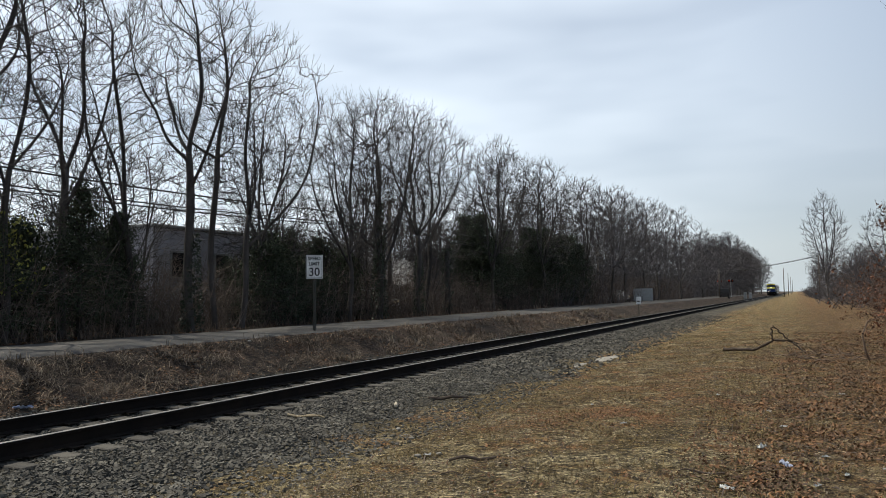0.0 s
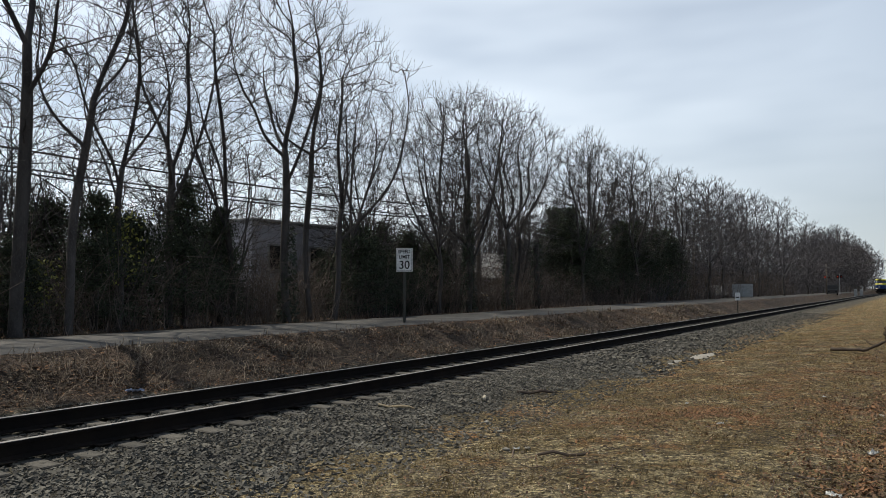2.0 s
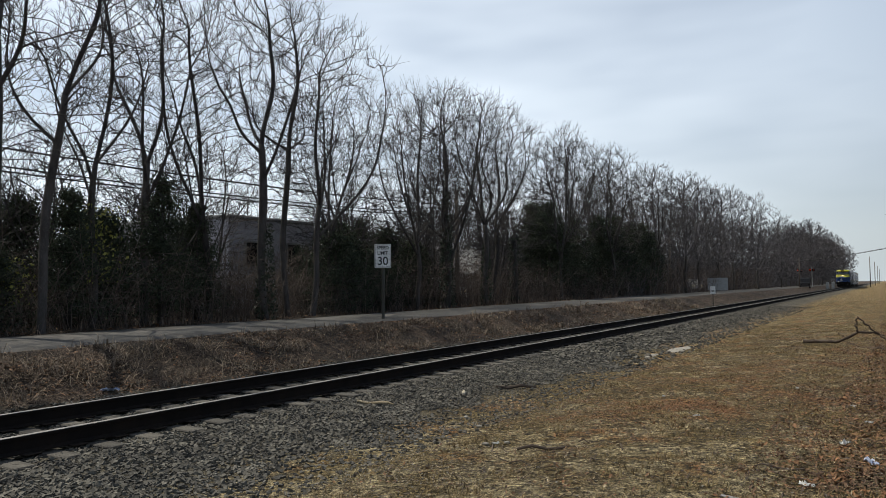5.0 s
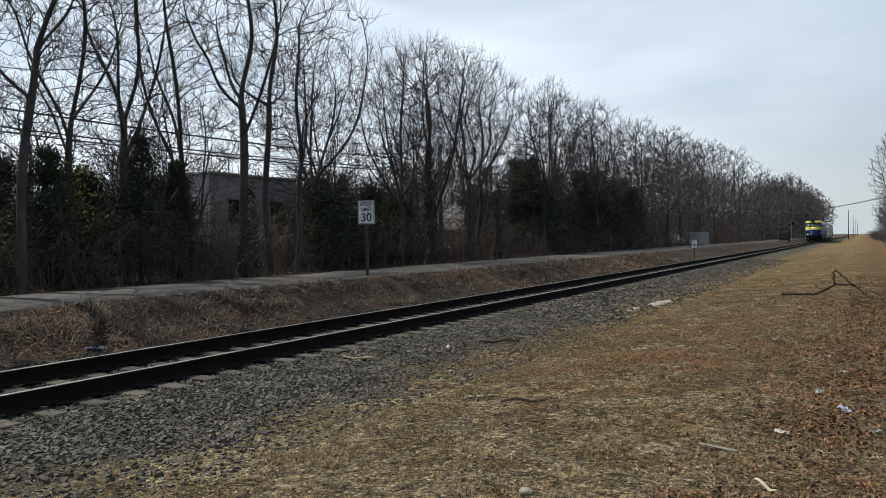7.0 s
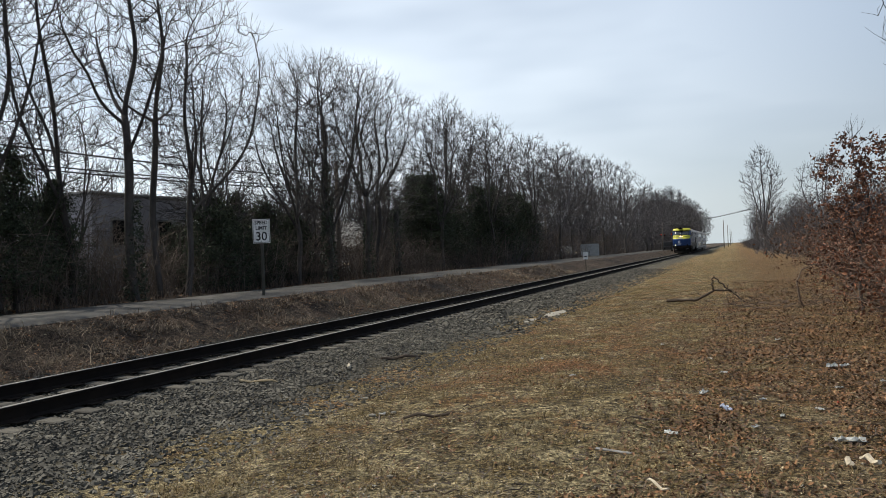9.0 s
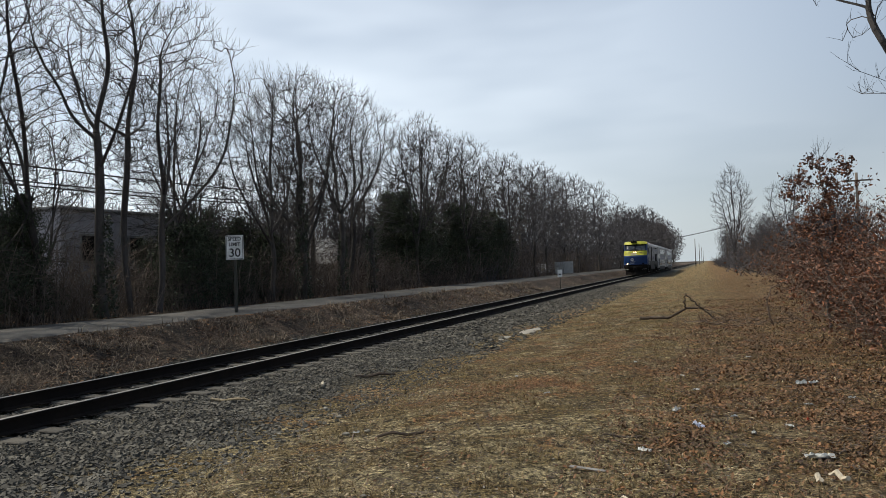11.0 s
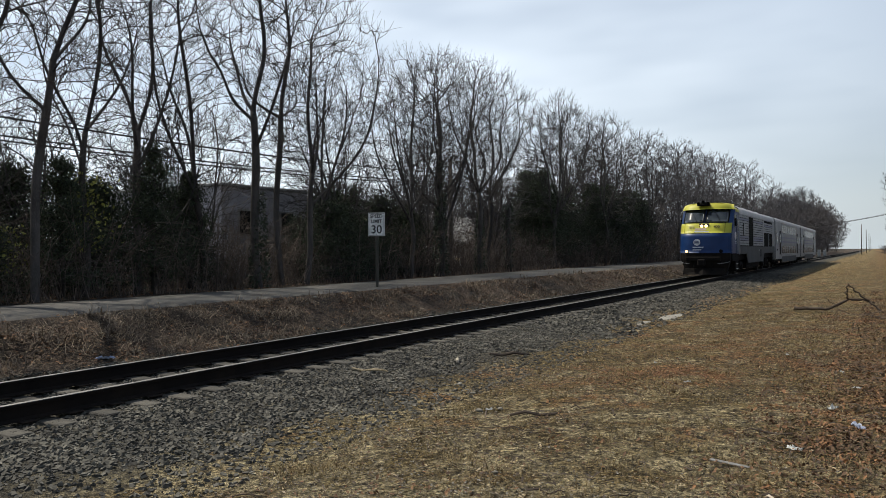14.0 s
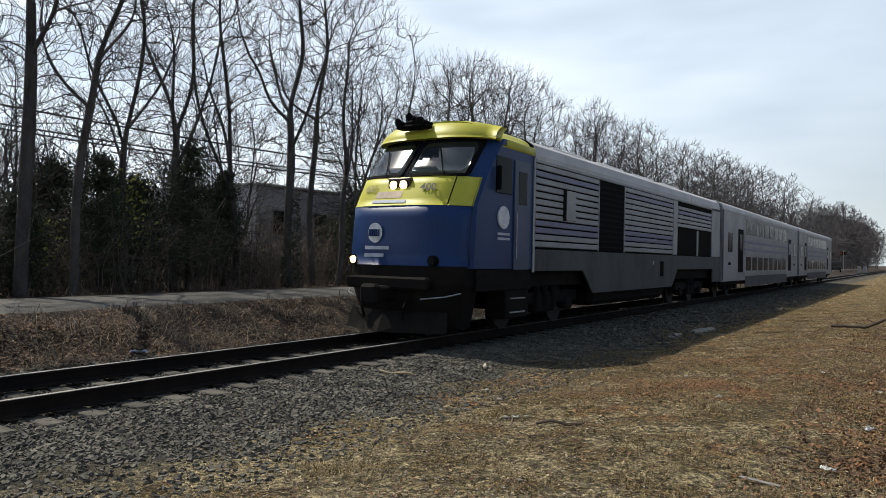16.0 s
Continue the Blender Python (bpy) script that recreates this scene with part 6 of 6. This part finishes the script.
    disc = Shape().sheet(lambda u, w: ((-0.36 + 0.20 * u * math.cos(w), nose_y(-0.4, 2.2) - 0.045 + 0.10 * u * math.cos(w) * -0.25, 2.06 + 0.20 * u * math.sin(w)), (0, 1, 0)), [0.02, 0.5, 1.0], [2 * math.pi * i / 20 for i in range(21)], 0.006)
    mark = part("round_mark", disc, LOGO_WHITE, lower, "round white operator's mark")
    for i, (dx, w) in enumerate(((-0.12, 0.03), (-0.06, 0.03), (0.0, 0.03), (0.05, 0.03), (0.11, 0.03))):
        part("mark_bar", Shape().block((-0.36 + dx - w / 2, nose_y(-0.4, 2.2) - 0.085, 1.99), (-0.36 + dx + w / 2, nose_y(-0.4, 2.2) - 0.045, 2.13)), BLUE, mark)
    for z, w in ((1.76, 0.62), (1.61, 0.50)):
        part("word_bar", Shape().sheet(lambda x, zz: ((x, nose_y(x, zz) - 0.03, zz), (0, 1, 0)), [-0.60 + w * i / 4 for i in range(5)], [z - 0.035, z + 0.035], 0.01), LOGO_BAR, lower, "pale line of unreadable lettering")
    part("mark_strip", cab_plate(2.66, 2.72, -0.55, 0.3, 0.012, 0.01, 5, 2), LOGO_BAR, yellow, "thin strip of pale lettering")
    part("badge", cab_plate(2.76, 2.90, -0.5, 0.15, 0.012, 0.01, 5, 2), material("pinkish faded badge", (0.42, 0.33, 0.24), 0.6), yellow)
    # dark pilot and coupler
    part("pilot", Shape().sheet(lambda x, z: ((x * (0.80 + 0.20 * min(1, (z - 0.16) / 0.9)), nose_y(x, z) + 0.10 * max(0, 0.9 - z), z), (0, 1, 0)), [-1.42 + 2.84 * i / 14 for i in range(15)], [0.16, 0.45, 0.75, 1.06, 1.41], 0.5), UNDER, L, "black pilot below the nose")
    part("buffer_plate", Shape().block((-1.0, -0.10, 0.95), (1.0, 0.08, 1.20), 0.04), UNDER, L)
    part("plough", Shape().add([(-1.25, 0.25, 0.12), (0, -0.32, 0.12), (1.25, 0.25, 0.12), (-1.2, 0.35, 0.52), (0, -0.10, 0.52), (1.2, 0.35, 0.52), (0, 0.5, 0.12), (0, 0.5, 0.52)], [(0, 1, 4, 3), (1, 2, 5, 4), (0, 6, 2, 1), (3, 4, 5, 7), (0, 3, 7, 6), (2, 6, 7, 5)]), UNDER, L, "black snow plough")
    part("coupler", Shape().block((-0.14, -0.45, 0.72), (0.14, 0.2, 1.02), 0.05).block((-0.22, -0.62, 0.66), (0.2, -0.4, 1.06), 0.06), UNDER, L)
    for k in (-1, 1):
        part("hose", Shape().tube([(k * 0.5, 0.02, 0.85), (k * 0.52, -0.15, 0.6), (k * 0.48, -0.12, 0.38)], 0.03, 7), BLACK_METAL, L)
        part("handrail", Shape().tube([(k * 0.8, nose_y(0.8, 0.9) - 0.12, 0.78), (k * 1.2, nose_y(1.2, 0.9) - 0.12, 0.83), (k * 1.4, nose_y(1.4, 0.9) - 0.1, 0.9)], 0.014, 6), GALVANISED, L)
        part("step_well", Shape().block((k * 1.2 - 0.25, 2.2, 0.3), (k * 1.2 + 0.25, 3.3, 1.2), 0.03), UNDER, L)
        for z in (0.42, 0.72, 1.02):
            part("step", Shape().block((k * 1.35 - 0.12, 2.4, z), (k * 1.35 + 0.12, 3.1, z + 0.03), 0.005), GALVANISED, L)
        # cab side: door, window, mirror
        sx = k * (HALF + 0.002)
        door = part("cab_door", Shape().block((sx - 0.02, 2.42, 1.35), (sx + 0.02, 3.16, 3.72), 0.012), material("pale blue-grey door", (0.035, 0.055, 0.11), 0.5, second=(0.028, 0.045, 0.09), scale=2), L, "grey-blue cab door")
        part("door_window", Shape().block((sx - 0.026, 2.58, 2.75), (sx + 0.026, 3.0, 3.5), 0.02), DARK_GLASS, door)
        part("door_handle", Shape().tube([(sx + k * 0.04, 2.5, 1.6), (sx + k * 0.04, 2.5, 2.6)], 0.012, 6), GALVANISED, door)
        part("grab_rail", Shape().tube([(sx + k * 0.05, 3.27, 1.3), (sx + k * 0.05, 3.27, 2.9)], 0.016, 6), GALVANISED, L)
        part("cab_side_window", Shape().block((sx - 0.02, 1.62, 2.95), (sx + 0.012, 2.3, 3.72), 0.01), DARK_GLASS, L)
        part("mirror", Shape().block((sx + k * 0.08 - 0.05, 1.58, 3.0), (sx + k * 0.08 + 0.05, 1.64, 3.5), 0.02), BLACK_METAL, L)
        part("round_mark", Shape().tube([(sx - 0.01, 1.95, 2.45), (sx + k * 0.022, 1.95, 2.45)], 0.24, 18), LOGO_WHITE, L, "round white operator's mark")
        for z in (1.98, 2.08):
            part("word_bar", Shape().block((sx - 0.01, 1.72, z), (sx + k * 0.018, 2.22, z + 0.05)), LOGO_BAR, L)
        # corrugated sides
        bands = {0: SILVER, 2: STRIPE, 3: STRIPE, 10: STRIPE, 9: SILVER}
        rivet_band(L, k, 3.46, 7.30, 1.84, 3.78, 12, bands)
        rivet_band(L, k, 9.42, 14.45, 1.84, 3.78, 12, bands)
        rivet_band(L, k, 15.0, 20.1, 2.84, 3.62, 5, {3: STRIPE})
        x0, x1 = sorted((k * (HALF - 0.03), k * (HALF + 0.012)))
        part("corner_post", Shape().block((x0, 3.36, 1.3), (x1, 3.45, 3.9), 0.008), SILVER, L)
        part("service_column", Shape().block((x0, 14.46, 1.84), (x1, 14.98, 3.78), 0.01), SILVER, L)
        part("rear_column", Shape().block((x0, 20.12, 1.84), (x1, rear, 3.9), 0.01), SILVER, L)
        part("eave_rail", Shape().block((x0, 3.46, 3.795), (x1, rear, 3.87), 0.008), SILVER, L)
        iv = part("air_intake", Shape().block((k * 1.47 - 0.02, 7.36, 1.88), (k * 1.47 + 0.02, 9.36, 3.84), 0.01), BLACK_METAL, L, "black air intake grille")
        for j in range(12):
            part("louvre", Shape().block((k * 1.492 - 0.008, 7.42, 1.95 + j * 0.15), (k * 1.492 + 0.008, 9.3, 1.98 + j * 0.15)), UNDER, iv)
        part("intake_frame", Shape().block((x0, 7.305, 1.84), (x1, 7.36, 3.80), 0.006).block((x0, 9.36, 1.84), (x1, 9.415, 3.80), 0.006), SILVER, iv)
        hatch = part("side_hatch", Shape().block((k * 1.505 - 0.02, 5.15, 2.55), (k * 1.505 + 0.02, 5.72, 3.3), 0.015), SILVER, L, "silver hatch cover")
        part("hatch_gap", Shape().block((k * 1.505 - 0.015, 4.98, 2.55), (k * 1.505 + 0.015, 5.14, 3.3)), BLACK_METAL, hatch)
        for a, b in ((15.05, 17.7), (17.95, 20.05)):
            part("radiator_grille", Shape().block((k * 1.47 - 0.02, a, 1.86), (k * 1.47 + 0.02, b, 2.80), 0.01), BLACK_METAL, L, "black radiator opening")
        part("grille_post", Shape().block((x0, 17.71, 1.84), (x1, 17.94, 2.82), 0.006), SILVER, L)
        # skirts with openings over the bogies
        sk = Shape()
        sk.block((k * 1.475 - 0.025, 3.38, 1.32), (k * 1.475 + 0.025, rear, 1.82), 0.01)
        sk.add([(k * 1.5, 7.0, 0.72), (k * 1.5, 14.4, 0.72), (k * 1.5, 15.1, 1.33), (k * 1.5, 6.3, 1.33), (k * 1.45, 7.0, 0.72), (k * 1.45, 14.4, 0.72), (k * 1.45, 15.1, 1.33), (k * 1.45, 6.3, 1.33)],
               [(0, 1, 2, 3), (7, 6, 5, 4), (0, 4, 5, 1), (1, 5, 6, 2), (2, 6, 7, 3), (3, 7, 4, 0)])
        sk.block((k * 1.475 - 0.025, 20.4, 0.78), (k * 1.475 + 0.025, rear, 1.33), 0.01)
        part("cab_skirt", Shape().block((k * 1.45 - 0.03, 0.95, 0.92), (k * 1.45 + 0.03, 3.36, 1.37), 0.015), UNDER, L, "black skirt below the cab")
        part("skirt", sk, SKIRT, L, "grimy grey lower skirt")
        part("skirt_vent", Shape().block((k * 1.502 - 0.01, 13.0, 1.1), (k * 1.502 + 0.01, 13.35, 1.6), 0.004), BLACK_METAL, L)
        part("fuel_cap", Shape().tube([(k * 1.49, 12.2, 1.55), (k * 1.52, 12.2, 1.55)], 0.07, 10), GALVANISED, L)
    part("fuel_tank", Shape().block((-1.3, 7.4, 0.35), (1.3, 14.0, 1.3), 0.12), UNDER, L, "black fuel tank under the body")
    part("underframe", Shape().block((-1.3, 0.9, 0.95), (1.3, rear, 1.32), 0.02), UNDER, L)
    bogie(L, 4.6, 2.8)
    bogie(L, 17.9, 2.8)
    part("gangway", Shape().block((-0.9, rear, 1.2), (0.9, rear + 0.45, 3.9), 0.05), BLACK_METAL, L)
    return L


def coach():
    C = thing("passenger_coach", "silver double-deck passenger coach with blue stripes", "train coach", "passenger coaches")
    n = 24.1
    prof = roof_line(HALF - 0.02, 0.75, 4.0, 4.42, 12)
    part("body", Shape().prism(prof, 0.0, n), SILVER, C, "silver coach body")
    part("roof", Shape().prism(roof_line(HALF - 0.005, 3.98, 4.06, 4.46, 12), 0.05, n - 0.05), ROOF_GREY, C, "pale roof")
    for y in (1.8, 20.8):
        part("roof_unit", Shape().block((-0.7, y, 4.40), (0.7, y + 1.8, 4.56), 0.05), ROOF_GREY, C)
    for k in (-1, 1):
        s = k * (HALF - 0.02)
        def slab(name, y0, y1, z0, z1, mat, proud=0.02, label="", bev=0.008, parent=C):
            a, b = sorted((s, s + k * proud))
            return part(name, Shape().block((a - 0.01, y0, z0), (b, y1, z1), bev), mat, parent, label)
        for i in range(8):
            y = 5.35 + i * 1.68
            slab("upper_window", y, y + 1.25, 3.05, 3.78, DARK_GLASS, 0.012, "dark upper-deck window")
            slab("lower_window", y, y + 1.25, 1.22, 1.92, DARK_GLASS, 0.012, "dark lower-deck window")
        for z0, z1, m in ((2.0, 2.18, SILVER), (2.22, 2.36, STRIPE), (2.40, 2.56, SILVER), (2.60, 2.74, STRIPE), (2.78, 2.98, SILVER), (3.82, 3.95, SILVER), (1.0, 1.18, SILVER)):
            slab("side_rib", 4.9, n - 4.9, z0, z1, m, 0.022)
        for y in (3.4, n - 4.6):
            d = slab("door_recess", y, y + 1.2, 1.15, 3.25, BLACK_METAL, 0.012, "dark entrance door")
            a, b = sorted((s, s + k * 0.02))
            part("door_window", Shape().block((a, y + 0.3, 2.2), (b, y + 0.9, 3.0), 0.01), DARK_GLASS, d)
        for y in (1.2, n - 2.2):
            slab("vestibule_window", y, y + 0.9, 2.1, 3.0, DARK_GLASS, 0.014, "small end window")
            slab("number_bar", y + 0.1, y + 0.6, 1.5, 1.62, BLACK_METAL, 0.012)
        slab("skirt", 5.2, n - 5.2, 0.42, 0.95, SKIRT, 0.01, "grimy low skirt between the bogies")
        for y in (0.05, n - 0.25):
            slab("corner_post", y, y + 0.2, 0.8, 4.0, SKIRT, 0.018)
    part("underframe", Shape().block((-1.35, 0.3, 0.55), (1.35, n - 0.3, 0.8), 0.03), UNDER, C)
    bogie(C, 2.9, 2.5, 0.46)
    bogie(C, n - 2.9, 2.5, 0.46)
    for y in (0.0, n):
        part("gangway", Shape().block((-0.75, y - 0.28, 1.1), (0.75, y + 0.28, 3.5), 0.05), BLACK_METAL, C, "black rubber gangway")
        part("buffer_beam", Shape().block((-1.3, y - 0.12, 0.55), (1.3, y + 0.12, 0.95), 0.03), UNDER, C)
    for k in (-1, 1):
        part("tail_light", Shape().tube([(k * 1.2, n + 0.0, 3.6), (k * 1.2, n + 0.03, 3.6)], 0.07, 10), material("red tail lens", (0.35, 0.02, 0.02), 0.3), C)
    return C


engine = locomotive()
first_wheels = len(WHEELS)
coach_a = coach()
coach_b = copy_thing(coach_a, pose(0, 0, 0))
WHEELS += [(o, w[1], w[2]) for w, o in zip(WHEELS[first_wheels:], [o for o in coach_b.children if o.name.startswith("wheelset")])]


def train_y(t):
    """Where the nose is along the track: it slows a little as it comes on."""
    k = 16 - t
    return 11.28 + 16.41 * k + 0.105 * k * k


def motions():
    times = [i / 2 for i in range(33)]
    for ob, back in ((engine, 0.0), (coach_a, 22.2), (coach_b, 46.6)):
        walk(ob, [(t, pose(TRACK, train_y(t) + back, 0)) for t in times])
    for w, y, r in WHEELS:
        rows = []
        for i in range(481):
            t = i / 30
            rows.append((t, Matrix.Translation((0, y, r)) @ Matrix.Rotation((train_y(0) - train_y(t)) / r, 4, "X")))
        walk(w, rows)


motions()
